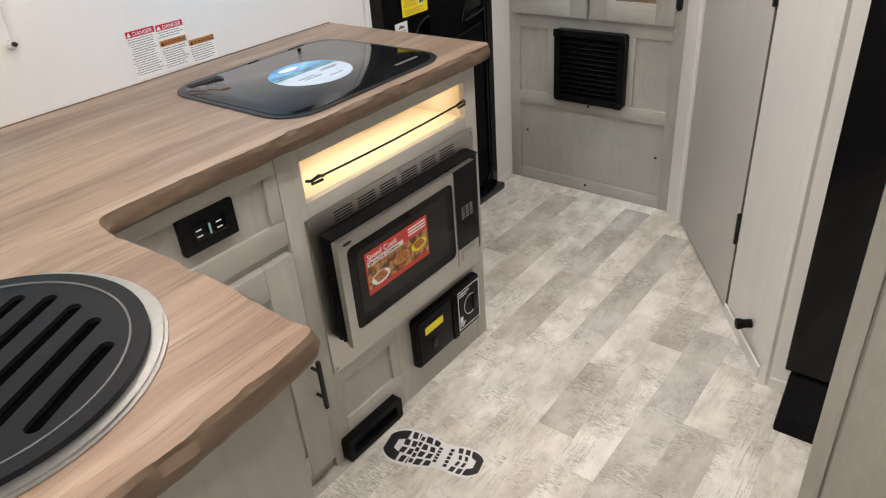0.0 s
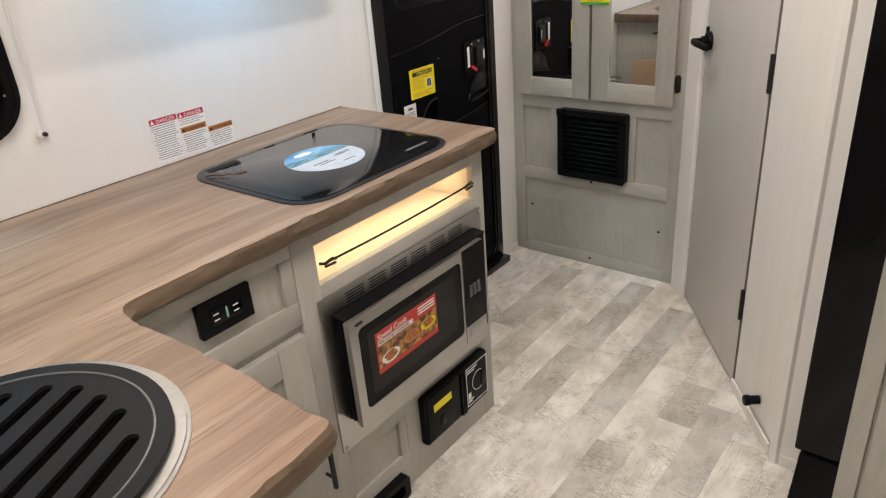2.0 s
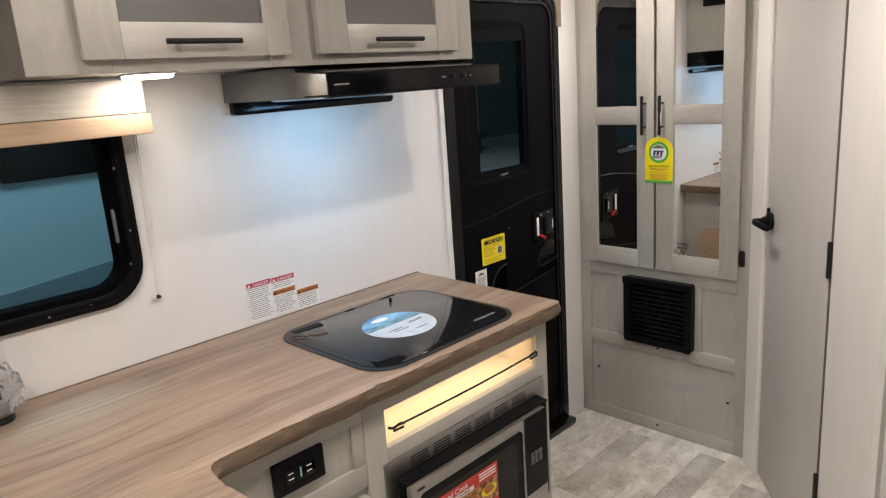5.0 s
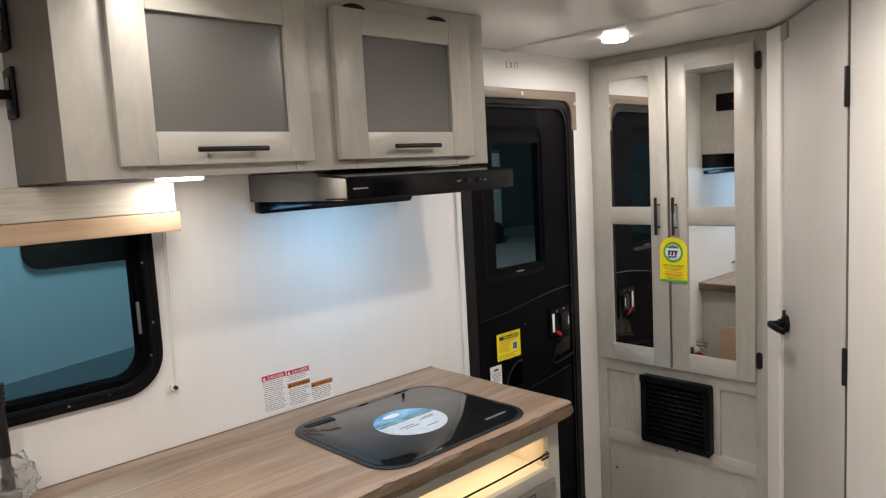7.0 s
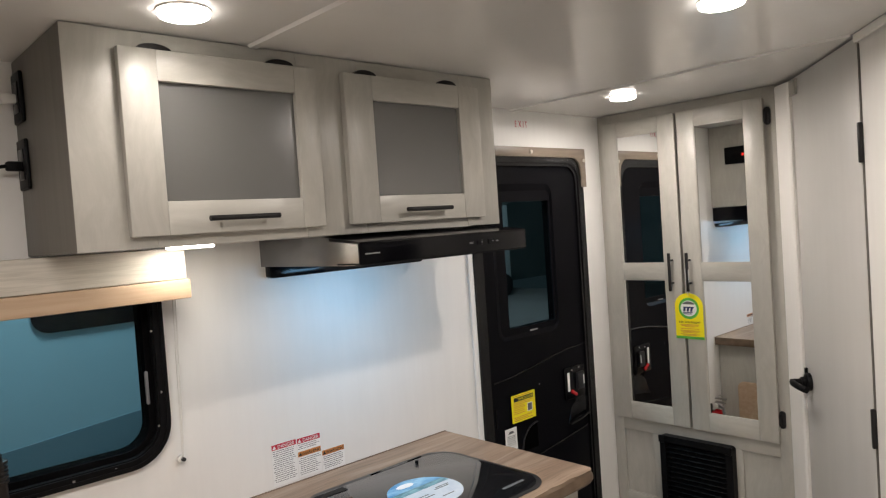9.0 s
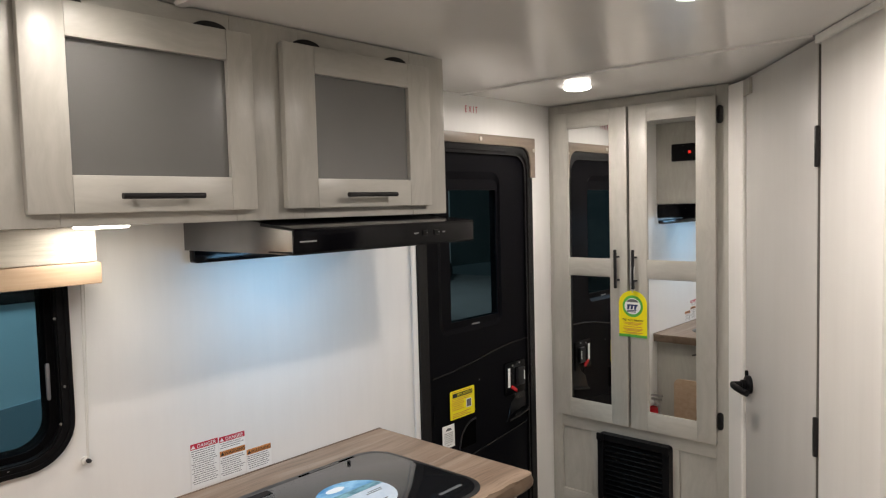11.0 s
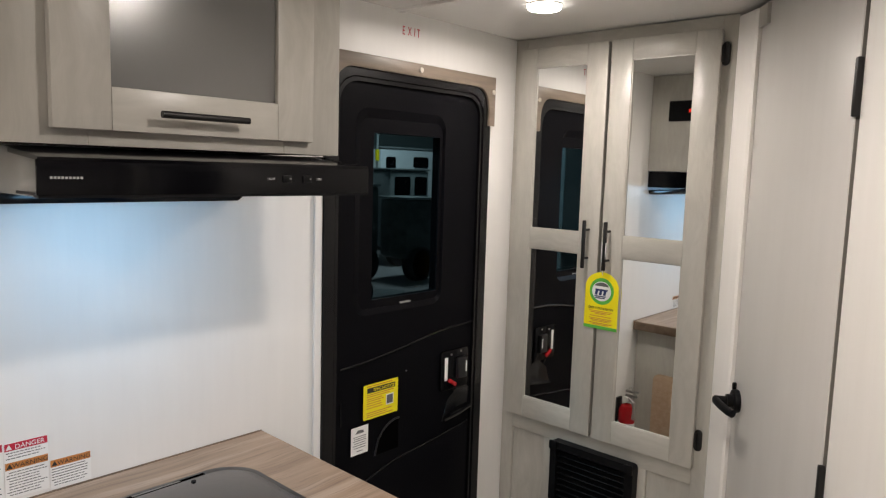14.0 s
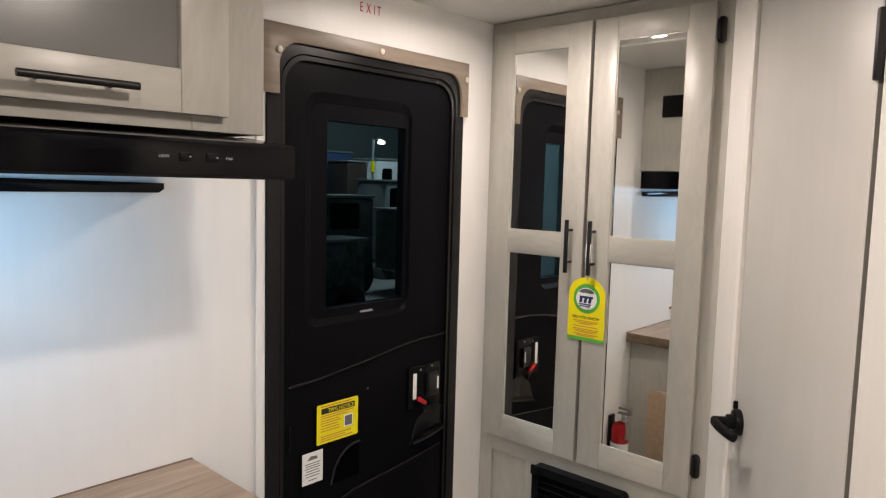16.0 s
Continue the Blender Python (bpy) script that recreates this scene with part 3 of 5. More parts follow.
part("small_print", join(*[box(TGX - w, TGX + w, TGY - 0.0012, TGY - 0.0007, z, z + 0.0021) for z, w in ((1.1510, 0.040), (1.1468, 0.034), (1.1426, 0.020), (1.1352, 0.038), (1.1278, 0.040), (1.1236, 0.037), (1.1194, 0.030), (1.1130, 0.040), (1.1090, 0.028))]), ORANGE_PRINT, tag)
part("string", tube([(0.398, 2.5460, 1.372), (0.396, 2.5480, 1.320), (TGX + 0.003, 2.5620, 1.285), (TGX, TGY - 0.001, 1.268)], 0.0013, 6), WHITE_PRINT, tag, "thin white string")
part("string", tube([(0.411, 2.5460, 1.372), (0.408, 2.5480, 1.320), (TGX + 0.005, 2.5620, 1.285), (TGX, TGY - 0.001, 1.268)], 0.0013, 6), WHITE_PRINT, tag, "thin white string")
vent = thing("floor_heater_vent", (0.38, 2.57, 0.41), "square black louvred heater vent on the pantry base", "vent")
part("frame", join(ring(rrect(0.234, 0.535, 0.406, 0.692, 0.012, 3), rrect(0.258, 0.508, 0.430, 0.668, 0.006, 3), "y", 2.566, PF - 0.001), box(0.232, 0.262, 2.558, 2.57, 0.664, 0.694, 0.004), box(0.504, 0.534, 2.558, 2.57, 0.664, 0.694, 0.004), box(0.504, 0.534, 2.558, 2.57, 0.406, 0.430, 0.004)), BLACK, vent)
part("backing", box(0.258, 0.508, 2.590, 2.596, 0.43, 0.668), BLACK, vent)
for i in range(12):
    zc = 0.44 + i * 0.0196
    part("slat", turned(box(0.258, 0.508, -0.010, 0.010, -0.0016, 0.0016, 0.001), Matrix.Translation((0, 2.580, zc + 0.004)) @ pose(0, 0, 0, -35)), BLACK, vent)


# ---- worktop ----
TOP, UNDER = 0.915, 0.876
def live(n, a, b, seed, amp=0.010):
    """Points along a hewn edge from a to b, wandering to its side."""
    rng = random.Random(seed)
    a, b = Vector(a), Vector(b)
    side = Vector((-(b - a).y, (b - a).x)).normalized()
    return [tuple(a.lerp(b, i / n) + side * (amp * noise.noise(Vector((a.lerp(b, i / n).x * 11 + seed * 7.3, a.lerp(b, i / n).y * 11, seed))) + rng.uniform(-0.0002, 0.0002))) for i in range(n + 1)]


def arc(cx, cy, r, a0, a1, n=6):
    return [(cx + r * math.cos(radians(a0 + (a1 - a0) * i / n)), cy + r * math.sin(radians(a0 + (a1 - a0) * i / n))) for i in range(n + 1)]


PEN_S = -0.36
top_line = [(0.004, PEN_S), (0.004, 1.60)] + arc(0.580, 1.575, 0.026, 90, 0, 5)
top_line += live(150, (0.607, 1.545), (0.605, 0.57), 3, 0.004)
top_line += arc(0.640, 0.540, 0.034, 180, 270, 6)[1:]
top_line += live(64, (0.665, 0.505), (1.074, 0.505), 5, 0.004)
top_line += arc(1.088, 0.482, 0.023, 82, 8, 5)
top_line += live(26, (1.114, 0.46), (1.128, 0.31), 8, 0.004)
top_line += live(100, (1.128, 0.30), (1.124, PEN_S + 0.04), 8, 0.005)
top_line += [(1.122, PEN_S)]


def hewn_top(line):
    """The board: flat top, chamfered uneven lip and a hewn face that falls back below."""
    bm = bmesh.new()
    n = len(line)
    P = [Vector((*p, 0)) for p in line]
    levels = []
    for k, (z, inset) in enumerate(((TOP, 0.006), (TOP - 0.007, 0.003), (TOP - 0.018, 0.0), (TOP - 0.030, 0.002), (UNDER, 0.008))):
        rowv = []
        for i, p in enumerate(P):
            d = (P[(i + 1) % n] - P[i - 1]).normalized()
            inward = Vector((d.y, -d.x, 0))
            w = 1.0 if p.x > 0.01 else 0.0
            fine = 0.005 * max(0.0, noise.noise(Vector((p.x * 40, p.y * 40, 6)))) if k == 0 else 0.003 * noise.noise(Vector((p.x * 30, p.y * 30, k * 0.5)))
            if k == 0:
                broad = 0.005 * noise.noise(Vector((p.x * 9, p.y * 9, 9))) + 0.005 * max(0.0, noise.noise(Vector((p.x * 24, p.y * 24, 3))))
            else:
                broad = 0.003 * noise.noise(Vector((p.x * 13 + k * 1.1, p.y * 13, k * 0.7)))
            wob = w * (broad + fine)
            rowv.append(bm.verts.new((p.x + inward.x * (inset * w + wob), p.y + inward.y * (inset * w + wob), z)))
        levels.append(rowv)
    for a, b in zip(levels, levels[1:]):
        for i in range(n):
            bm.faces.new((a[i], a[(i + 1) % n], b[(i + 1) % n], b[i]))
    top = bm.faces.new(levels[0])
    bottom = bm.faces.new(levels[-1])
    bmesh.ops.recalc_face_normals(bm, faces=bm.faces)
    if top.normal.z < 0:
        bmesh.ops.reverse_faces(bm, faces=bm.faces)
    bmesh.ops.triangulate(bm, faces=[top, bottom])
    return bm


wt = thing("worktop", (0.3, 1.0, UNDER), "brown wood laminate worktop with hewn live edge", "worktop")
board = part("board", hewn_top(top_line), COUNTER, wt)
board.data.materials.append(EDGE)
for poly in board.data.polygons:
    if abs(poly.normal.z) < 0.97:
        poly.material_index = 1
        poly.use_smooth = poly.center.z < TOP - UNDER - 0.010
part("caulk_line", box(0.0005, 0.006, PEN_S, 1.60, TOP - 0.002, TOP + 0.0015), EDGE, wt)


# ---- base cabinets ----
CF = 0.568
END = 1.560
base = thing("base_cabinet", (0.3, 1.24, 0), "grey painted base cabinet with open lit shelf and microwave", "cabinet")
part("end_panel", box(0.004, CF - 0.019, END - 0.018, END, 0, UNDER - 0.002, 0.001), CABINET, base)
part("back_panel", box(0.002, 0.012, 0.50, END - 0.019, 0, UNDER - 0.002), CABINET_SHADE, base)
part("stile", box(CF - 0.018, CF, 1.512, END, 0, UNDER - 0.002, 0.0015), CABINET, base)
part("stile", box(CF - 0.018, CF, 0.880, 0.942, 0, UNDER - 0.002, 0.0015), CABINET, base)
part("rail", box(CF - 0.018, CF, 0.942, 1.512, 0.832, UNDER - 0.002, 0.0015), CABINET_ACROSS, base)
part("rail", box(CF - 0.018, CF, 0.942, 1.512, 0.690, 0.738, 0.0015), CABINET_ACROSS, base)
part("face_panel", box(CF - 0.018, CF - 0.001, 1.152, 1.512, 0, 0.30), CABINET, base)
part("rail", box(CF - 0.018, CF, 0.942, 1.152, 0.235, 0.30, 0.0015), CABINET_ACROSS, base)
part("rail", box(CF - 0.018, CF, 0.942, 1.152, 0.0, 0.118, 0.0015), CABINET_ACROSS, base)
part("stile", box(CF - 0.018, CF, 1.122, 1.151, 0.118, 0.235, 0.0015), CABINET, base)
part("inset_panel", box(CF - 0.018, CF - 0.009, 0.942, 1.122, 0.118, 0.235), CABINET, base)
for nm, b in (("shelf", box(0.12, CF - 0.018, 0.930, 1.524, 0.722, 0.736)), ("lining", box(0.12, CF - 0.018, 0.930, 1.524, 0.840, 0.852)), ("lining", box(0.12, 0.132, 0.930, 1.524, 0.736, 0.840)),
              ("lining", box(0.12, CF - 0.018, 0.930, 0.940, 0.736, 0.840)), ("lining", box(0.12, CF - 0.018, 1.514, 1.524, 0.736, 0.840))):
    part(nm, b, NOOK, base, "warmly lit pale wood shelf lining")
part("led_strip", box(0.505, 0.517, 0.95, 1.505, 0.8355, 0.8395), LED, base, "warm white light strip")
cord = thing("bungee_cord", (CF, 1.226, 0.785), "black elastic cord stretched across the open shelf", "cord")
part("cord", tube([(CF + 0.010, 0.965 + 0.52 * i / 10, 0.787 - 0.004 * math.sin(math.pi * i / 10)) for i in range(11)], 0.0026, 8), BLACK, cord)
for ye, s in ((0.955, 1), (1.497, -1)):
    part("hook", join(tube([(CF + 0.001, ye - s * 0.006, 0.787), (CF + 0.012, ye, 0.787), (CF + 0.014, ye + s * 0.02, 0.792), (CF + 0.010, ye + s * 0.035, 0.785)], 0.0036, 8),
                      tube([(CF + 0.012, ye, 0.780), (CF + 0.013, ye + s * 0.03, 0.779)], 0.003, 8)), BLACK_METAL, cord)

drawer = thing("corner_cabinet", (0.3, 0.7, 0), "grey painted corner cabinet with panelled door and power outlet", "cabinet")
part("face_panel", box(CF - 0.018, CF - 0.010, 0.47, 0.879, 0, UNDER - 0.002), CABINET, drawer)
part("rail", box(CF - 0.010, CF - 0.001, 0.47, 0.879, 0.832, UNDER - 0.003, 0.0015), CABINET_ACROSS, drawer)
part("rail", box(CF - 0.010, CF - 0.001, 0.47, 0.879, 0.672, 0.728, 0.0015), CABINET_ACROSS, drawer)
part("stile", box(CF - 0.010, CF - 0.001, 0.848, 0.879, 0.728, 0.832, 0.0015), CABINET, drawer)
cd = part("door", box(CF - 0.009, CF + 0.001, 0.501, 0.871, 0.051, 0.654), CABINET, drawer, "panelled door")
part("stile", box(CF, CF + 0.012, 0.795, 0.872, 0.05, 0.655, 0.002), CABINET, cd)
part("stile", box(CF, CF + 0.012, 0.50, 0.570, 0.05, 0.655, 0.002), CABINET, cd)
part("rail", box(CF - 0.009, CF + 0.0115, 0.570, 0.795, 0.585, 0.655, 0.002), CABINET_ACROSS, cd)
part("rail", box(CF - 0.009, CF + 0.0115, 0.570, 0.795, 0.05, 0.12, 0.002), CABINET_ACROSS, cd)
part("inset_panel", box(CF - 0.009, CF + 0.002, 0.570, 0.795, 0.12, 0.585), CABINET, cd)
part("handle", join(box(CF + 0.034, CF + 0.044, 0.852, 0.862, 0.245, 0.385, 0.002), tube([(CF + 0.012, 0.857, 0.275), (CF + 0.036, 0.857, 0.275)], 0.004), tube([(CF + 0.012, 0.857, 0.355), (CF + 0.036, 0.857, 0.355)], 0.004)), BLACK_METAL, cd, "black bar handle")
out = thing("power_outlet", (CF, 0.708, 0.76), "black double power outlet with white slots", "outlet")
part("plate", prism(rrect(0.648, 0.768, 0.758, 0.832, 0.004, 3), "x", CF - 0.009, CF + 0.004, 0.0015), BLACK, out)
part("insert", prism(rrect(0.672, 0.744, 0.778, 0.812, 0.003, 3), "x", CF + 0.004, CF + 0.0065, 0.001), BLACK_GLOSS, out)
for oy in (0.684, 0.728):
    for dz in (-0.006, 0.006):
        part("slot", box(CF + 0.0066, CF + 0.0072, oy - 0.006, oy + 0.006, 0.795 + dz - 0.0012, 0.795 + dz + 0.0012), WHITE_PRINT, out)
part("indicator", box(CF + 0.0066, CF + 0.0072, 0.7055, 0.7095, 0.784, 0.806), material("pale_teal_plastic", (0.25, 0.45, 0.45), 0.4), out)

pen = thing("peninsula_cabinet", (0.9, 0.0, 0), "plain grey peninsula cabinet under the sink", "cabinet")
PX = 1.090
part("end_panel", box(PX - 0.016, PX, PEN_S + 0.04, 0.455, 0, UNDER - 0.002, 0.001), CABINET, pen)
part("side_panel", box(CF + 0.002, PX - 0.017, 0.436, 0.452, 0, UNDER - 0.002, 0.001), CABINET, pen)
part("side_panel", box(0.01, PX - 0.017, PEN_S + 0.04, PEN_S + 0.056, 0, UNDER - 0.002, 0.001), CABINET, pen)


# ---- microwave and panel ----
mp_ = thing("microwave_surround", (CF, 1.23, 0.27), "brushed steel trim panel with vent slots round the microwave", "trim panel")
MX = CF + 0.005
part("plate", ring(rrect(0.924, 1.533, 0.280, 0.704, 0.003, 2), rrect(0.966, 1.499, 0.358, 0.657, 0.002, 2), "x", CF + 0.001, MX), STEEL, mp_)
for gi in range(6):
    y0 = 1.004 + gi * 0.0765
    for k in range(4):
        part("vent_slot", prism(rrect(y0, y0 + 0.060, 0.664 + k * 0.0072, 0.6672 + k * 0.0072, 0.0015, 2), "x", MX - 0.001, MX + 0.0005), INK, mp_)
for sy, sz in ((0.936, 0.693), (1.523, 0.692), (0.936, 0.291), (1.23, 0.698), (1.23, 0.345), (1.35, 0.345), (1.12, 0.345), (1.45, 0.345), (1.51, 0.37)):
    part("screw", turned(disc("x", (0, 0), 0.005, 0, 0.0025, 10, 0.001), Matrix.Translation((MX, sy, sz))), BRIGHT_STEEL, mp_)
mw = thing("microwave", (0.45, 1.21, 0.36), "built-in steel microwave oven with dark glass door", "microwave")
part("body", box(0.18, MX + 0.034, 0.967, 1.499, 0.359, 0.651, 0.003), BLACK, mw)
part("top_ledge", prism([(MX, 0.651), (MX + 0.036, 0.648), (MX + 0.036, 0.6515), (MX, 0.6550)], "y", 0.956, 1.500), BLACK, mw)
for k in range(5):
    part("side_rib", box(MX + 0.003 + k * 0.0065, MX + 0.0065 + k * 0.0065, 0.956, 0.966, 0.367 + 0.003 * (k % 2), 0.650, 0.001), BLACK, mw)
DX = 0.625
mdoor = part("door", ring(rrect(0.953, 1.369, 0.362, 0.648, 0.004, 5), rrect(0.978, 1.363, 0.401, 0.622, 0.016, 5), "x", MX + 0.036, DX), STEEL, mw, "steel framed door with dark window")
part("window", prism(rrect(0.977, 1.364, 0.400, 0.623, 0.016, 5), "x", MX + 0.036, DX - 0.002), OVEN_GLASS, mdoor, "dark glass window")
part("window_mesh", prism(rrect(1.004, 1.336, 0.428, 0.600, 0.010, 5), "x", DX - 0.002, DX - 0.0012), material("oven_window_mesh", (0.012, 0.012, 0.0115), 0.16, spec=0.3), mdoor)
part("maker_mark", prism([(0.984 + 0.014 * math.cos(2 * math.pi * i / 16), 0.6355 + 0.004 * math.sin(2 * math.pi * i / 16)) for i in range(16)], "x", DX, DX + 0.0006), INK, mdoor)
ctl = part("control_panel", prism(rrect(1.3715, 1.466, 0.362, 0.648, 0.004, 5), "x", MX + 0.036, DX), STEEL, mw)
part("keypad", prism(rrect(1.3722, 1.4655, 0.414, 0.6475, 0.004, 5), "x", DX, DX + 0.0012), BLACK_GLOSS, ctl)
for r in range(4):
    for c in range(3):
        part("key", box(DX + 0.0012, DX + 0.0018, 1.394 + c * 0.018, 1.407 + c * 0.018, 0.500 + r * 0.0095, 0.5068 + r * 0.0095), GREY_INK, ctl)
part("open_button", prism(rrect(1.388, 1.450, 0.374, 0.405, 0.003, 3), "x", DX, DX + 0.002, 0.0008), STEEL, ctl)
part("door_gap", box(MX + 0.036, DX + 0.0002, 1.3692, 1.3713, 0.364, 0.646), INK, mw)

sticker = thing("promo_sticker", (DX, 1.14, 0.47), "red food advertising sticker on the microwave window", "sticker")
part("paper", box(DX - 0.0011, DX + 0.0004, 1.028, 1.252, 0.470, 0.582), material("red_promo_paper", (0.55, 0.05, 0.035), 0.35), sticker)
part("photo", box(DX + 0.0004, DX + 0.0008, 1.030, 1.250, 0.484, 0.545), material("food_photo_print", (0.10, 0.035, 0.015), 0.35, second=(0.55, 0.28, 0.09), scale=(45, 45, 45), detail=3, contrast=(0.42, 0.60)), sticker)
for cy, cz, r, mm in ((1.072, 0.502, 0.022, WHITE_PRINT), (1.150, 0.514, 0.021, ORANGE_PRINT), (1.215, 0.517, 0.020, YELLOW_PRINT)):
    part("plate_print", prism([(cy + 1.45 * r * math.cos(2 * math.pi * i / 20), cz + 0.75 * r * math.sin(2 * math.pi * i / 20)) for i in range(20)], "x", DX + 0.0008, DX + 0.0010), mm, sticker)
    part("food_print", prism([(cy + r * (1 + 0.2 * math.sin(5 * i)) * math.cos(2 * math.pi * i / 20), cz + 0.002 + 0.6 * r * math.sin(2 * math.pi * i / 20)) for i in range(20)], "x", DX + 0.0010, DX + 0.0012), material("roast_print", (0.25, 0.07, 0.02), 0.4, second=(0.55, 0.22, 0.05), scale=(120, 120, 120)), sticker)
part("title", words("Speed Cook", 0.021, on_x(DX + 0.0006, 1.034, 0.562)), WHITE_PRINT, sticker, smooth=False)
part("band", box(DX + 0.0004, DX + 0.0007, 1.034, 1.160, 0.546, 0.558), WHITE_PRINT, sticker)
part("title", words("80% FASTER COOKING", 0.0105, on_x(DX + 0.0009, 1.037, 0.5485)), INK, sticker, smooth=False)
part("small_print", join(*[box(DX + 0.0004, DX + 0.0008, 1.180, 1.245, z, z + 0.004) for z in (0.571, 0.563, 0.555)]), WHITE_PRINT, sticker)

conv = thing("power_converter", (CF, 1.36, 0.097), "black plastic power converter panel with yellow label", "power panel")
part("body", prism(rrect(1.204, 1.503, 0.099, 0.262, 0.012, 4), "x", CF, CF + 0.022, 0.005), BLACK, conv)
cdoor = part("fuse_door", prism(rrect(1.212, 1.358, 0.108, 0.254, 0.006, 4), "x", CF + 0.022, CF + 0.027, 0.002), BLACK, conv)
part("label", box(CF + 0.027, CF + 0.0276, 1.238, 1.318, 0.200, 0.224), YELLOW_PRINT, cdoor, "yellow warning label")
part("latch", box(CF + 0.027, CF + 0.031, 1.262, 1.282, 0.140, 0.172, 0.002), BLACK_GLOSS, cdoor)
for k in range(3):
    part("rib", box(CF + 0.022, CF + 0.030, 1.364 + k * 0.008, 1.369 + k * 0.008, 0.104, 0.248, 0.001), BLACK, conv)
part("label_outline", ring(rrect(1.396, 1.500, 0.110, 0.245, 0.002, 2), rrect(1.399, 1.497, 0.113, 0.242, 0.002, 2), "x", CF + 0.022, CF + 0.0226), WHITE_PRINT, conv)
part("label_ring", ring([(1.455 + 0.031 * math.cos(2 * math.pi * i / 24), 0.178 + 0.034 * math.sin(2 * math.pi * i / 24)) for i in range(24)], [(1.455 + 0.029 * math.cos(2 * math.pi * i / 24), 0.178 + 0.032 * math.sin(2 * math.pi * i / 24)) for i in range(24)], "x", CF + 0.022, CF + 0.0226), WHITE_PRINT, conv)
part("socket", box(CF + 0.022, CF + 0.026, 1.466, 1.488, 0.150, 0.205, 0.002), BLACK_GLOSS, conv)
for z, w, h in ((0.232, 0.050, 0.004), (0.224, 0.036, 0.004), (0.128, 0.026, 0.004), (0.121, 0.020, 0.004), (0.135, 0.014, 0.020)):
    part("print_bar", box(CF + 0.022, CF + 0.0226, 1.402, 1.402 + w, z, z + h), WHITE_PRINT, conv)
grille = thing("furnace_grille", (CF, 1.01, 0.0), "black plastic return air grille at the floor", "grille")
gy0, gy1 = 0.905, 1.114
part("frame", ring(rrect(gy0, gy1, 0.004, 0.074, 0.010, 4), rrect(gy0 + 0.022, gy1 - 0.022, 0.020, 0.056, 0.008, 4), "x", CF - 0.001, CF + 0.026), BLACK, grille)
part("backing", box(CF - 0.001, CF + 0.006, gy0 + 0.02, gy1 - 0.02, 0.018, 0.058), BLACK_GLOSS, grille)
for k in range(3):
    part("slat", box(CF + 0.004, CF + 0.016, gy0 + 0.022, gy1 - 0.022, 0.026 + 0.010 * k, 0.0285 + 0.010 * k), BLACK, grille)


# ---- hob ----
hob = thing("cooktop", (0.33, 1.2, TOP), "black glass covered gas cooktop set into the worktop", "cooktop")
HB = (0.126, 0.572, 0.938, 1.460)
part("rim", prism(rrect(HB[0], HB[1], HB[2], HB[3], 0.085, 10), "z", TOP + 0.0005, TOP + 0.0032, 0.0012), HOB_RIM, hob)
part("glass_lid", prism(rrect(HB[0] + 0.022, HB[1] - 0.012, HB[2] + 0.014, HB[3] - 0.014, 0.075, 10), "z", TOP + 0.0030, TOP + 0.0050, 0.0008), HOB_GLASS, hob, "glossy black glass lid")
part("hinge_glint", box(HB[0] + 0.012, HB[0] + 0.016, 1.215, 1.315, TOP + 0.0034, TOP + 0.0046, 0.0005), BRIGHT_STEEL, hob)
part("hinge_slot", box(HB[0] + 0.009, HB[0] + 0.020, 1.18, 1.37, TOP + 0.0031, TOP + 0.0036), SHADE_BLACK, hob)
part("hinge_slot", box(HB[0] + 0.026, HB[0] + 0.050, 0.985, 1.075, TOP + 0.0051, TOP + 0.0056), BLACK, hob)
for hy_, hx_ in ((1.335, 0.160),):
    part("rubber_stop", disc("z", (hx_, hy_), 0.005, TOP + 0.0050, TOP + 0.0056, 12), BLACK, hob)
part("maker_bar", box(0.505, 0.515, 1.325, 1.405, TOP + 0.0050, TOP + 0.0054), GREY_INK, hob)
dk = thing("round_leaflet", (0.33, 1.19, TOP + 0.0050), "round blue and white leaflet lying on the cooktop lid", "leaflet")
CX, CY, R = 0.358, 1.192, 0.100
part("paper", disc("z", (CX, CY), R, TOP + 0.0052, TOP + 0.0060, 40), LEAFLET, dk)
seg = lambda a0, a1, rr: [(CX + rr * math.cos(radians(a)), CY + rr * math.sin(radians(a))) for a in range(a0, a1 + 1, 6)]
part("blue_band", prism(seg(102, 258, R * 0.995), "z", TOP + 0.0060, TOP + 0.0064), BLUE_PRINT, dk)
part("dark_band", prism([(CX - 0.012, CY - 0.096), (CX - 0.036, CY - 0.090), (CX - 0.036, CY + 0.090), (CX - 0.012, CY + 0.096)], "z", TOP + 0.0064, TOP + 0.0067), TEAL_PRINT, dk)
part("white_shape", disc("z", (CX - 0.068, CY - 0.012), 0.028, TOP + 0.0064, TOP + 0.0067, 20, ru=0.013), WHITE_PRINT, dk)
for x, y0, y1 in ((0.004, 0.03, 0.075), (0.012, 0.02, 0.07), (0.022, -0.06, -0.01), (0.034, -0.05, 0.0), (0.060, 0.005, 0.045)):
    part("small_print", box(CX + x, CX + x + 0.004, CY + y0, CY + y1, TOP + 0.0060, TOP + 0.0063), GREY_INK, dk)

# ---- sink ----
SX, SY, SR = 0.840, 0.220, 0.218
sink = thing("round_sink", (SX, SY, TOP), "round steel rimmed sink with slotted dark grey cover", "sink")


def circ(r, n=64):
    return [(SX + r * math.cos(2 * math.pi * i / n), SY + r * math.sin(2 * math.pi * i / n)) for i in range(n)]


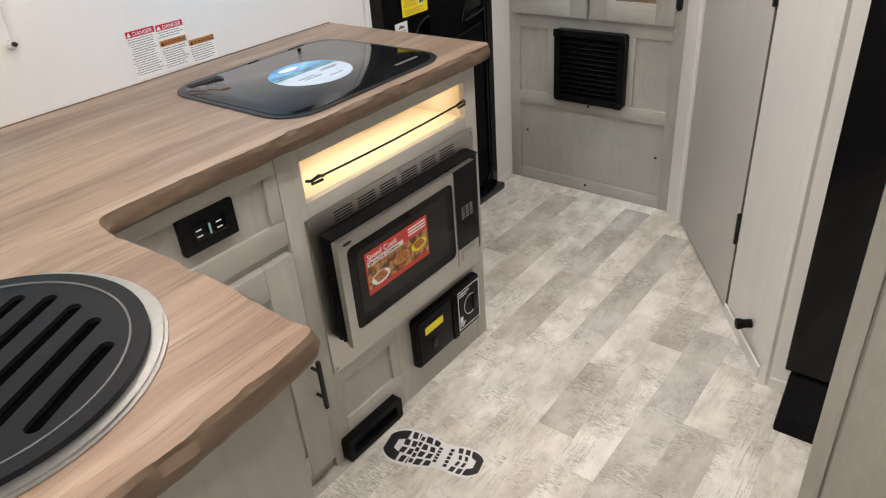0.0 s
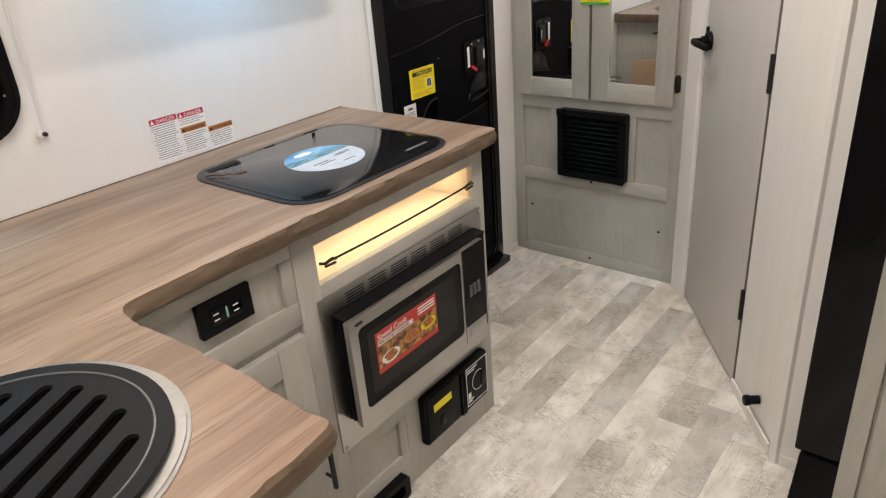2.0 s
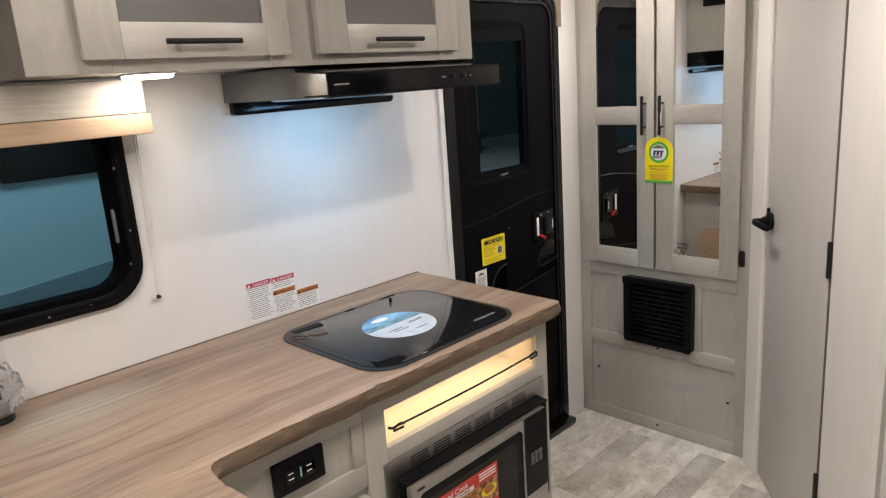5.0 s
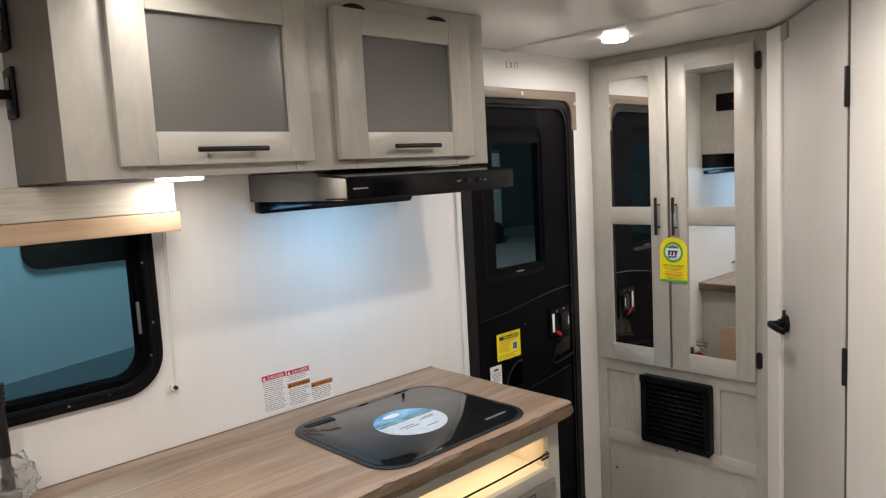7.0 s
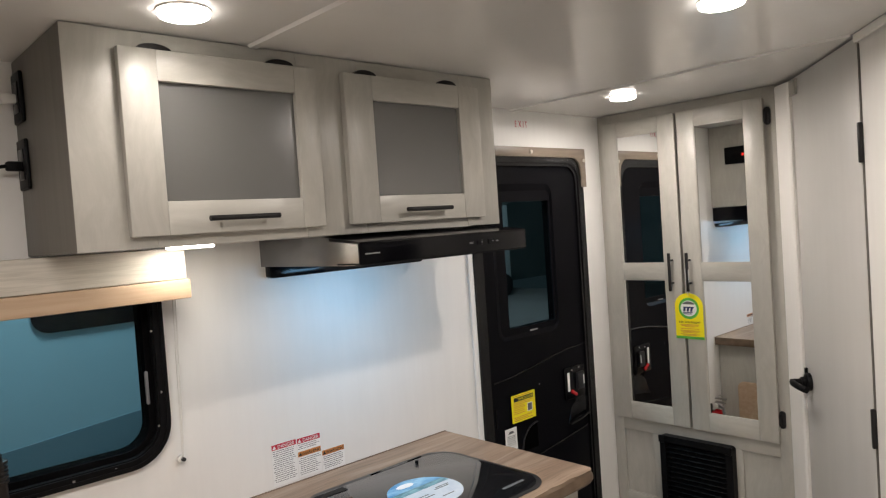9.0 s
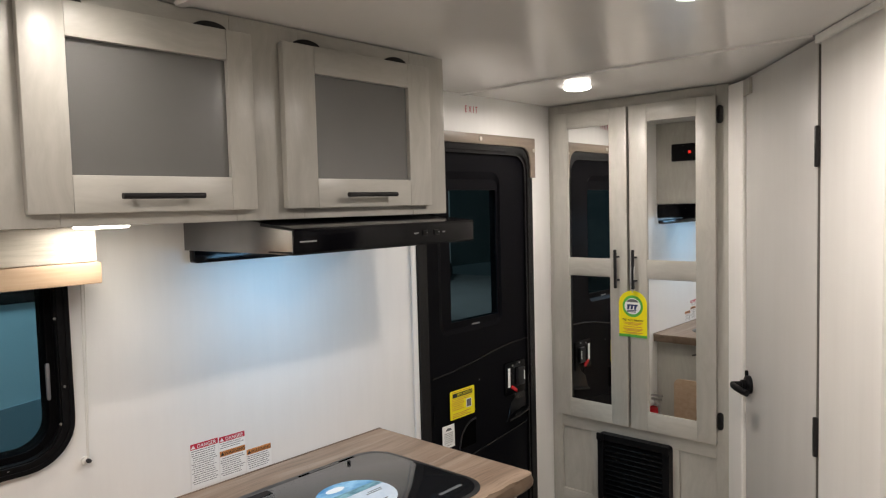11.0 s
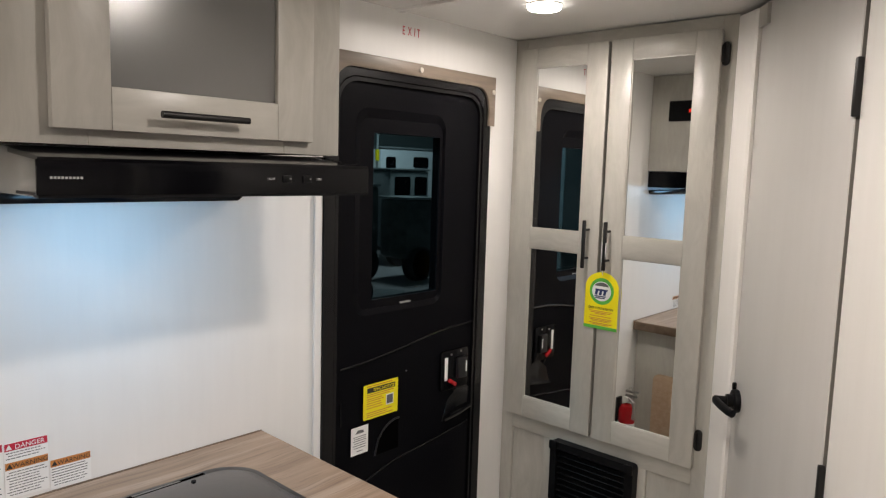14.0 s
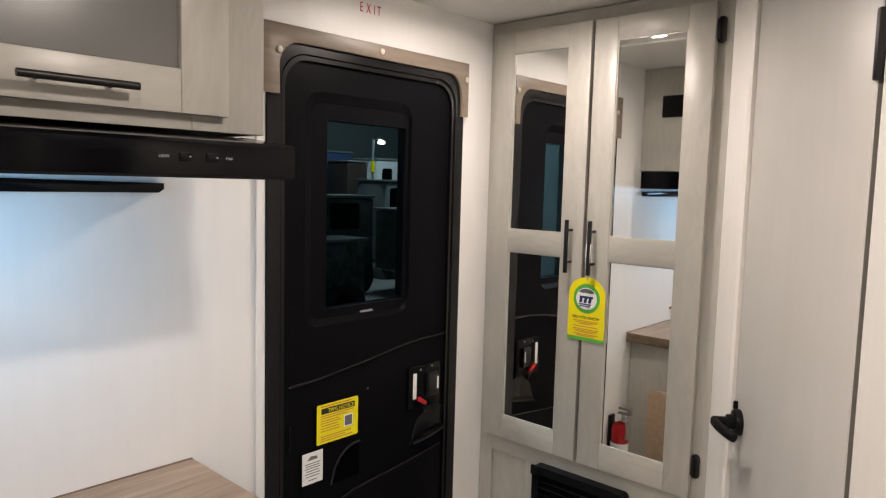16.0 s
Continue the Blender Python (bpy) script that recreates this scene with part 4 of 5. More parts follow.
def pierced(outline, holes, z0, z1):
    """A board with holes right through it."""
    bm = bmesh.new()
    loops = []
    for z in (z0, z1):
        edges, row = [], []
        for loop in (outline, *holes):
            vs = [bm.verts.new((*p, z)) for p in loop]
            edges += [bm.edges.new((vs[i - 1], vs[i])) for i in range(len(vs))]
            row.append(vs)
        loops.append(row)
        bmesh.ops.triangle_fill(bm, edges=edges, use_beauty=True)
    for a, b in zip(*loops):
        for i in range(len(a)):
            bm.faces.new((a[i - 1], a[i], b[i], b[i - 1]))
    return bm


part("rim", join(ring(circ(SR), circ(SR - 0.030), "z", TOP + 0.0005, TOP + 0.0022), ring(circ(SR - 0.005), circ(SR - 0.030), "z", TOP + 0.0022, TOP + 0.0048)), BRIGHT_STEEL, sink, "bright steel rim")
# Flat disc: the sink's depth and shade are only painted black.
part("bowl", disc("z", (SX, SY), SR - 0.031, TOP + 0.0006, TOP + 0.0030, 48), SHADE_BLACK, sink, "flat black disc painted as the shade in the sink")
CR = SR - 0.019
LEAN = Matrix.Translation((SX, SY, 0)) @ pose(0, 0, 0, 0, 0, -62)
slots = []
for off, half in ((0.141, 0.070), (0.098, 0.112), (0.055, 0.137), (0.0105, 0.153), (-0.033, 0.150), (-0.077, 0.130), (-0.120, 0.096)):
    slots.append([tuple((LEAN @ Vector((p[0], p[1] + off, 0)))[:2]) for p in rrect(-half, half, -0.0095, 0.0095, 0.009, 5)])
cov = part("cover", pierced(circ(CR), slots, TOP + 0.0045, TOP + 0.011), SINK_COVER, sink, "dark grey composite cover with long slots")
part("cover_lip", join(ring(circ(CR), circ(CR - 0.018), "z", TOP + 0.011, TOP + 0.0122)), SINK_COVER, cov)
# Pale grey puts the groove's thin highlight into its colour.
part("groove", ring(circ(CR - 0.019), circ(CR - 0.0215), "z", TOP + 0.011, TOP + 0.0128), material("groove_highlight", (0.12, 0.12, 0.12), 0.3), cov)

# ---- faucet in its bag, at the wall corner ----
fc = thing("faucet", (0.40, -0.02, TOP), "black kitchen faucet still wrapped in clear plastic", "faucet")
FX, FY = 0.075, 0.315
part("base_plate", disc("z", (FX, FY), 0.028, TOP, TOP + 0.012, 24, 0.003), BLACK_METAL, fc)
part("collar", disc("z", (FX, FY), 0.020, TOP + 0.012, TOP + 0.05, 20, 0.003), BRIGHT_STEEL, fc)
part("spout", tube([(FX, FY, TOP + 0.05), (FX, FY - 0.002, TOP + 0.22), (FX + 0.01, FY - 0.01, TOP + 0.29), (FX + 0.04, FY - 0.04, TOP + 0.345), (FX + 0.09, FY - 0.09, TOP + 0.36), (FX + 0.14, FY - 0.14, TOP + 0.335), (FX + 0.16, FY - 0.16, TOP + 0.27)], 0.012, 14), BLACK_METAL, fc)
for k in range(5):
    part("spring_coil", turned(disc("z", (0, 0), 0.017, -0.003, 0.003, 16, 0.0015), Matrix.Translation((FX + 0.001, FY - 0.004, TOP + 0.235 + k * 0.010))), BLACK_METAL, fc)
bag = bmesh.new()
bmesh.ops.create_icosphere(bag, subdivisions=4, radius=1.0)
for v in bag.verts:
    s = 1 + 0.35 * noise.noise(v.co * 2.3) + 0.15 * noise.noise(v.co * 6)
    v.co = Vector((FX + v.co.x * 0.052 * s, FY + v.co.y * 0.052 * s, TOP + 0.068 + v.co.z * 0.058 * s))
    v.co.z = max(v.co.z, TOP + 0.002)
wrap = solid("plastic_bag", bag, BAG, "crumpled clear plastic bag round the faucet base", "bag")

# ---- warning stickers on the wall ----
def warning_label(y0, y1, z0, z1, bands, group="warning labels"):
    th = thing("warning_label", (0.0005, (y0 + y1) / 2, z0), "white printed warning label with coloured heading on the wall", "sticker", group)
    part("paper", box(0.0006, 0.0012, y0, y1, z0, z1), WHITE_PRINT, th)
    for z, mat_, word in bands:
        part("heading", box(0.0012, 0.0016, y0 + 0.001, y1 - 0.001, z - 0.0145, z), mat_, th)
        part("heading_word", words(word, 0.0130, on_x(0.0020, (y0 + y1) / 2 + 0.006, z - 0.0120), "CENTER", 0.0002), WHITE_PRINT if mat_ is RED_PRINT else INK, th, smooth=False)
        part("warning_mark", prism([(y0 + 0.003, z - 0.012), (y0 + 0.014, z - 0.012), (y0 + 0.0085, z - 0.002)], "x", 0.0016, 0.0021), WHITE_PRINT if mat_ is RED_PRINT else INK, th)
    rng = random.Random(int(y0 * 1000))
    z, rows_ = z1 - 0.020, []
    while z > z0 + 0.005:
        if not any(b[0] - 0.0175 < z < b[0] + 0.002 for b in bands):
            y, end = y0 + 0.003 + (0.004 if rng.random() < 0.4 else 0), y1 - 0.003 - rng.uniform(0, 0.012)
            while y < end - 0.003:
                w = rng.uniform(0.003, 0.009)
                rows_.append(box(0.0012, 0.0015, y, min(y + w, end), z, z + 0.0017))
                y += w + 0.0014
        z -= 0.0056
    part("small_print", join(*rows_), GREY_INK, th)


warning_label(0.955, 1.033, 0.922, 1.036, ((1.036, RED_PRINT, "DANGER"),))
warning_label(1.035, 1.112, 0.924, 1.034, ((1.034, RED_PRINT, "DANGER"), (0.996, ORANGE_PRINT, "WARNING")))
warning_label(1.114, 1.192, 0.918, 0.979, ((0.979, ORANGE_PRINT, "WARNING"),))

# ---- overhead cabinets ----
OX = 0.355
oh = thing("overhead_cabinet", (0.18, 0.98, 1.604), "grey painted overhead cabinet with two frosted glass doors", "cabinet")
part("bottom", box(0.002, OX - 0.019, 0.432, 1.531, 1.604, 1.618, 0.001), CABINET_ACROSS, oh)
# The dark board colour holds this side's shade.
part("side_panel", box(0.002, OX, 0.413, 0.431, 1.600, CEIL - 0.002, 0.0015), CABINET_SHADE, oh, "taupe side panel, coloured darker for its shade")
part("side_panel", box(0.002, OX, 1.532, 1.550, 1.600, CEIL - 0.002, 0.0015), CABINET, oh)
part("inside", box(0.002, 0.010, 0.432, 1.531, 1.618, CEIL - 0.002), CABINET_SHADE, oh)
part("stile", box(OX - 0.018, OX + 0.0005, 0.4135, 0.560, 1.600, CEIL - 0.002, 0.0015), CABINET, oh)
part("stile", box(OX - 0.018, OX, 0.900, 1.070, 1.600, CEIL - 0.002, 0.0015), CABINET, oh)
part("stile", box(OX - 0.018, OX + 0.0005, 1.42, 1.5495, 1.600, CEIL - 0.002, 0.0015), CABINET, oh)
for y0, y1 in ((0.56, 0.90), (1.07, 1.42)):
    part("rail", box(OX - 0.018, OX - 0.0003, y0, y1, 1.600, 1.675, 0.0015), CABINET_ACROSS, oh)
    part("rail", box(OX - 0.018, OX - 0.0003, y0, y1, 1.94, CEIL - 0.002, 0.0015), CABINET_ACROSS, oh)
for y0, y1, g0, g1, h0, h1 in ((0.505, 0.938, 0.577, 0.880, 0.648, 0.804), (1.014, 1.472, 1.098, 1.393, 1.163, 1.317)):
    X0, X1 = OX + 0.002, OX + 0.021
    d = part("door", ring(rrect(y0 + 0.001, y1 - 0.001, 1.624, 1.981, 0.001, 1), rrect(g0 - 0.001, g1 + 0.001, 1.688, 1.923, 0.001, 1), "x", X0, X1 - 0.004), CABINET, oh, "grey framed door with frosted glass")
    part("stile", box(X1 - 0.0145, X1, y0, g0, 1.623, 1.982, 0.002), CABINET, d)
    part("stile", box(X1 - 0.0145, X1, g1, y1, 1.623, 1.982, 0.002), CABINET, d)
    part("rail", box(X0, X1 - 0.0005, g0, g1, 1.623, 1.689, 0.0015), CABINET_ACROSS, d)
    part("rail", box(X0, X1 - 0.0005, g0, g1, 1.922, 1.982, 0.0015), CABINET_ACROSS, d)
    part("glass_pane", box(X0 + 0.004, X0 + 0.008, g0 - 0.003, g1 + 0.003, 1.686, 1.925), FROST, d, "grey frosted glass pane")
    hx = X1 + 0.026
    part("handle", join(tube([(hx, h0, 1.652), (hx, h1, 1.652)], 0.0055, 12), *[tube([(X1 - 0.001, y, 1.652), (hx, y, 1.652)], 0.004) for y in (h0 + 0.03, h1 - 0.03)]), BLACK_METAL, d, "black bar handle")
    for hc in ((0.577, 0.852) if y0 < 0.8 else (1.086, 1.361)):
        part("hinge", prism([(hc + 0.034 * math.cos(radians(a)), 1.9825 + 0.013 * math.sin(radians(a))) for a in range(0, 181, 15)], "x", OX + 0.001, OX + 0.014, 0.002), BLACK_METAL, d, "black half-round hinge")
for z, nm in ((1.93, "wall_socket"), (1.79, "wall_socket")):
    ws = thing(nm, (0.06, 0.411, z - 0.06), "black wall socket on the cabinet side", "socket")
    part("plate", prism(rrect(0.022, 0.090, z - 0.050, z + 0.055, 0.004, 3), "y", 0.405, 0.4125, 0.002), BLACK, ws)
    part("socket_face", prism(rrect(0.036, 0.076, z - 0.030, z + 0.035, 0.004, 3), "y", 0.403, 0.4055, 0.001), BLACK_GLOSS, ws)
    part("plug", box(0.046, 0.066, 0.375, 0.404, z - 0.010, z + 0.010, 0.004), BLACK if z < 1.9 else WHITE_PLASTIC, ws)
    part("cable", tube([(0.056, 0.376, z), (0.056, 0.33, z - 0.004), (0.056, 0.24, z - 0.012), (0.05, 0.10, z - 0.01)], 0.004), BLACK if z < 1.9 else WHITE_PLASTIC, ws)

# ---- range hood ----
hd = thing("range_hood", (0.25, 1.22, 1.49), "black range hood with sloped sides under the cabinet", "range hood")
HF = 0.455
y0, y1 = 0.966, 1.543
HOOD_STEEL = material("hood_steel", (0.25, 0.25, 0.255), 0.22, metal=1.0, second=(0.20, 0.20, 0.205), scale=(6, 6, 6), bump=0.02)
side = bmesh.new()
cols = []
for k in range(25):
    x = 0.003 + (HF - 0.005) * k / 24
    dy = 0.012 * max(0.0, (x - 0.22) / 0.28) ** 2
    zt = 1.598 if x < 0.30 else 1.598 - 0.018 * (x - 0.30) / 0.155
    cols.append([side.verts.new((x, y0 + dy + e, z)) for e, z in ((0, 1.527), (0, zt), (0.002, zt), (0.002, 1.527))])
for a, b in zip(cols, cols[1:]):
    for q in range(4):
        side.faces.new((a[q], a[(q + 1) % 4], b[(q + 1) % 4], b[q]))
side.faces.new(cols[0])
side.faces.new(cols[-1])
bmesh.ops.recalc_face_normals(side, faces=side.faces)
part("side", side, HOOD_STEEL, hd, "bright reflective steel side")
part("side", prism([(0.003, 1.598), (0.30, 1.598), (HF - 0.02, 1.583), (HF - 0.002, 1.580), (HF - 0.002, 1.527), (0.003, 1.527)], "y", y1 - 0.002, y1), BLACK_GLOSS, hd)
part("canopy", prism([(0.003, 1.597), (0.30, 1.597), (HF - 0.02, 1.584), (HF, 1.581), (HF, 1.576), (0.29, 1.590), (0.003, 1.590)], "y", y0 + 0.002, y1 - 0.002), BLACK_GLOSS, hd)
part("front_panel", box(HF - 0.006, HF, y0, y1, 1.530, 1.578, 0.001), BLACK_GLOSS, hd)
part("lower_lip", box(HF - 0.02, HF - 0.001, y0 + 0.002, y1 - 0.002, 1.526, 1.530), BLACK, hd)
part("underside", box(0.003, HF - 0.007, y0 + 0.003, y1 - 0.003, 1.529, 1.533), BLACK, hd)
part("rear_baffle", prism([(0.978, 1.528), (0.978, 1.498), (0.984, 1.494), (1.520, 1.494), (1.531, 1.501), (1.531, 1.513), (1.10, 1.520), (1.08, 1.528)], "x", 0.003, 0.030, 0.001), BLACK_GLOSS, hd, "black rear baffle under the hood")
part("light_lens", prism([(0.24, 1.5285), (0.32, 1.5285), (0.32, 1.5255), (0.24, 1.5255)], "y", 1.15, 1.23), HOOD_LENS, hd, "cool white lamp lens")
for k in range(9):
    part("maker_mark", box(HF, HF + 0.0006, 0.982 + k * 0.0048, 0.9854 + k * 0.0048, 1.5520, 1.5553), PALE_PRINT, hd)
part("lettering", words("LIGHT", 0.0055, on_x(HF + 0.0004, 1.318, 1.5535), "LEFT", 0.0003), PALE_PRINT, hd, smooth=False)
part("lettering", words("FAN", 0.0055, on_x(HF + 0.0004, 1.420, 1.5535), "LEFT", 0.0003), PALE_PRINT, hd, smooth=False)
for ys in (1.348, 1.390):
    part("rocker_switch", box(HF, HF + 0.0025, ys, ys + 0.018, 1.549, 1.562, 0.001), BLACK, hd)
    part("switch_mark", box(HF + 0.0025, HF + 0.003, ys + 0.013, ys + 0.0165, 1.555, 1.5565), PALE_PRINT, hd)

# ---- window, valance, blind cord ----
win = thing("kitchen_window", (0, 0.16, 1.08), "black framed rounded kitchen window with bluish tinted glass", "window", kind="structure")
wy0, wy1, wz0, wz1 = -0.375, 0.686, 1.078, 1.572
part("frame", join(ring(rrect(wy0, wy1, wz0, wz1, 0.10, 8), rrect(wy0 + 0.030, wy1 - 0.030, wz0 + 0.028, wz1 - 0.030, 0.078, 8), "x", 0.001, 0.016),
                   ring(rrect(wy0 + 0.022, wy1 - 0.022, wz0 + 0.020, wz1 - 0.020, 0.085, 8), rrect(wy0 + 0.027, wy1 - 0.027, wz0 + 0.025, wz1 - 0.025, 0.08, 8), "x", 0.016, 0.021),
                   ring(rrect(wy0 + 0.006, wy1 - 0.006, wz0 + 0.006, wz1 - 0.006, 0.096, 8), rrect(wy0 + 0.011, wy1 - 0.011, wz0 + 0.011, wz1 - 0.011, 0.092, 8), "x", 0.016, 0.019)), BLACK, win, "black rounded frame")
part("rubber_seal", ring(rrect(wy0 + 0.014, wy1 - 0.014, wz0 + 0.012, wz1 - 0.012, 0.09, 8), rrect(wy0 + 0.046, wy1 - 0.046, wz0 + 0.043, wz1 - 0.043, 0.060, 8), "x", -0.05, 0.0005), RUBBER, win)
part("pane", prism(rrect(wy0 + 0.04, wy1 - 0.04, wz0 + 0.038, wz1 - 0.038, 0.065, 8), "x", -0.012, -0.007), TINT, win, "bluish tinted pane").visible_shadow = False
part("latch", box(0.004, 0.012, 0.634, 0.642, 1.225, 1.305, 0.003), GREY_INK, win)
for sy, sz in ((0.655, 1.17), (0.667, 1.25), (0.655, 1.40), (0.46, 1.092), (0.30, 1.092), (0.55, 1.098)):
    part("screw", turned(disc("x", (0, 0), 0.003, 0, 0.002, 8), Matrix.Translation((0.016, sy, sz))), BRIGHT_STEEL, win)
val = thing("window_valance", (0.05, 0.2, 1.475), "linen covered window valance above a tan wood board", "valance")
part("linen_box", box(0.002, 0.106, -0.40, 0.716, 1.522, 1.596, 0.004), LINEN, val)
part("wood_board", box(0.002, 0.112, -0.40, 0.722, 1.476, 1.521, 0.003), TAN, val, "tan wood lower board")
bc = thing("blind_cord", (0.012, 0.71, 1.07), "white blind cord clipped to the wall", "cord")
part("cord", join(tube([(0.010, 0.716, 1.476), (0.011, 0.712, 1.30), (0.012, 0.708, 1.075)], 0.0017, 6), tube([(0.013, 0.722, 1.476), (0.013, 0.717, 1.30), (0.013, 0.710, 1.075)], 0.0017, 6)), WHITE_PLASTIC, bc)
part("clip", join(turned(disc("x", (0, 0), 0.010, 0.0005, 0.012, 16, 0.003), Matrix.Translation((0, 0.706, 1.072)))), WHITE_PLASTIC, bc)
part("clip_pin", turned(disc("x", (0, 0), 0.005, 0.012, 0.022, 12, 0.001), Matrix.Translation((0, 0.708, 1.073))), INK, bc)
up = thing("under_cabinet_lamp", (0.2, 0.69, 1.59), "small round white lamp under the overhead cabinet", "lamp")
part("housing", disc("z", (0.19, 0.694), 0.058, 1.600, 1.6035, 28, 0.001), WHITE_PLASTIC, up)
part("lens", disc("z", (0.19, 0.694), 0.052, 1.593, 1.600, 28, 0.006), LENS, up, "glowing lens")
# The last three of these lamps are added out of view for fill.
for i, (px, py) in enumerate(PUCKS):
    pk = thing("ceiling_lamp", (px, py, CEIL - 0.015), "small round flush ceiling lamp, lit; three of six added unseen", "lamp", "ceiling lamps")
    part("housing", ring([(px + 0.047 * math.cos(2 * math.pi * k / 32), py + 0.047 * math.sin(2 * math.pi * k / 32)) for k in range(32)], [(px + 0.0425 * math.cos(2 * math.pi * k / 32), py + 0.0425 * math.sin(2 * math.pi * k / 32)) for k in range(32)], "z", CEIL - 0.003, CEIL - 0.0005), WHITE_PLASTIC, pk)
    part("lens", disc("z", (px, py), 0.0450, CEIL - 0.014, CEIL - 0.0032, 32, 0.010), LENS, pk, "glowing lens")

# ---- entry door ----
dr = thing("entry_door", (0, 2.12, 0.02), "black moulded entry door with dark tinted window, closed", "door")
part("jamb", join(ring(rrect(1.782, 2.458, 0.0, 1.862, 0.075, 8), rrect(1.818, 2.424, 0.03, 1.822, 0.070, 8), "x", 0.0005, 0.014),
                  ring(rrect(1.798, 2.442, 0.022, 1.847, 0.073, 8), rrect(1.822, 2.420, 0.034, 1.818, 0.070, 8), "x", -0.05, 0.0)), JAMB, dr, "black door jamb")
part("threshold", box(0.0005, 0.055, 1.786, 2.455, 0.001, 0.030, 0.003), JAMB, dr, "black door threshold")
part("jamb_foot", box(0.0005, 0.0145, 1.781, 1.824, 0.030, 0.13, 0.001), JAMB, dr)
part("jamb_foot", box(0.0005, 0.0145, 2.418, 2.459, 0.030, 0.13, 0.001), JAMB, dr)
part("kick_plate", box(-0.030, 0.0015, 1.825, 2.417, 0.030, 0.125, 0.001), DOOR_BLACK, dr)
part("seal", ring(rrect(1.822, 2.421, 0.034, 1.819, 0.070, 8), rrect(1.832, 2.411, 0.044, 1.809, 0.066, 8), "x", -0.006, 0.010), JAMB, dr)
GW = (1.970, 2.243, 1.200, 1.676)


def sloped_ring(outer, inner, d_out, d_in, back):
    """A frame whose face falls from one depth at the outer line to another at the inner."""
    bm = bmesh.new()
    n = len(outer)
    rows_ = [[bm.verts.new(lay("x", p, d)) for p in line] for line, d in ((outer, back), (outer, d_out), (inner, d_in), (inner, back))]
    for a, b in zip(rows_, rows_[1:] + rows_[:1]):
        for i in range(n):
            bm.faces.new((a[i], a[(i + 1) % n], b[(i + 1) % n], b[i]))
    return bm


OUTER_LINE, INNER_LINE = rrect(1.897, 2.258, 1.160, 1.742, 0.045, 8), rrect(1.921, 2.254, 1.176, 1.716, 0.030, 8)
leaf = part("leaf", ring(rrect(1.820, 2.422, 0.032, 1.820, 0.070, 8), OUTER_LINE, "x", -0.04, 0.000), DOOR_BLACK, dr, "black moulded door leaf")
part("window_surround", join(sloped_ring(OUTER_LINE, INNER_LINE, 0.0005, -0.008, -0.04),
                             ring(INNER_LINE, rrect(*GW, 0.005, 8), "x", -0.04, -0.0085)), DOOR_BLACK, leaf)
part("window_pane", box(-0.018, -0.014, GW[0] + 0.0005, GW[1] - 0.0005, GW[2] + 0.0005, GW[3] - 0.0005), TINT_DARK, leaf, "dark tinted glass").visible_shadow = False
part("maker_mark", prism(rrect(2.085, 2.130, 1.178, 1.183, 0.002, 2), "x", -0.0085, -0.0075), PALE_PRINT, leaf)
part("lower_moulding", prism([(1.834, 0.20), (2.40, 0.20), (2.40, 0.74), (2.24, 0.72), (2.06, 0.70), (1.834, 0.64)], "x", -0.001, 0.006, 0.004), DOOR_BLACK, leaf)
part("moulding_edge", tube([(0.004, 1.840, 0.641), (0.004, 2.06, 0.700), (0.004, 2.24, 0.720), (0.004, 2.40, 0.740)], 0.0035, 8), JAMB, leaf)
part("upper_crease", tube([(0.001, 1.850, 1.020), (0.001, 1.95, 1.026), (0.001, 2.10, 1.046), (0.001, 2.22, 1.066), (0.001, 2.31, 1.076), (0.001, 2.41, 1.078)], 0.004, 8), JAMB, leaf)
pocket = [(1.985, 0.735)] + [(2.075 - 0.085 * math.cos(radians(a)), 0.745 + 0.085 * math.sin(radians(a))) for a in range(10, 95, 12)] + [(2.082, 0.735)]
part("pocket_rim", tube([(0.004, *p) for p in pocket[:-1]], 0.003, 6), SATIN, leaf)
part("pocket", prism(pocket, "x", 0.0002, 0.0015), SHADE_BLACK, leaf)
part("small_slot", prism(rrect(1.853, 1.859, 0.855, 0.925, 0.003, 3), "x", 0.0, 0.002), BLACK_GLOSS, leaf)
lk = part("lock_plate", prism(rrect(2.258, 2.392, 0.868, 1.000, 0.012, 4), "x", 0.0, 0.010, 0.003), BLACK_GLOSS, leaf, "black lock plate")
part("lock_label", box(0.0102, 0.0125, 2.274, 2.288, 0.902, 0.978, 0.001), WHITE_PRINT, leaf)
part("lock_label", box(0.0242, 0.0248, 2.362, 2.368, 0.922, 0.958), WHITE_PRINT, leaf)
for sy, sz in ((2.305, 0.985), (2.352, 0.990)):
    part("lock_screw", turned(disc("x", (0, 0), 0.0035, 0.010, 0.012, 10), Matrix.Translation((0, sy, sz))), BRIGHT_STEEL, leaf)
part("dead_bolt", turned(box(0.010, 0.020, -0.020, 0.020, -0.007, 0.007, 0.004), Matrix.Translation((0, 2.308, 0.893)) @ pose(0, 0, 0, -32)), RED_PAINT, leaf, "red lock tab")
part("dead_bolt_knob", box(0.010, 0.024, 2.328, 2.372, 0.902, 0.972, 0.004), SATIN, leaf)
part("handle_bowl", join(prism([(2.275, 0.765), (2.41, 0.79), (2.41, 0.855), (2.385, 0.872), (2.345, 0.868), (2.30, 0.835)], "x", 0.0, 0.004, 0.002), tube([(0.008, 2.28, 0.77), (0.016, 2.34, 0.782), (0.010, 2.408, 0.792)], 0.006, 8), tube([(0.008, 2.318, 0.872), (0.010, 2.325, 0.855)], 0.003, 6)), JAMB, leaf, "recessed black door pull")
part("leaf_dot", turned(disc("x", (0, 0), 0.003, 0, 0.001, 8), Matrix.Translation((0, 2.11, 0.968))), GREY_INK, leaf)
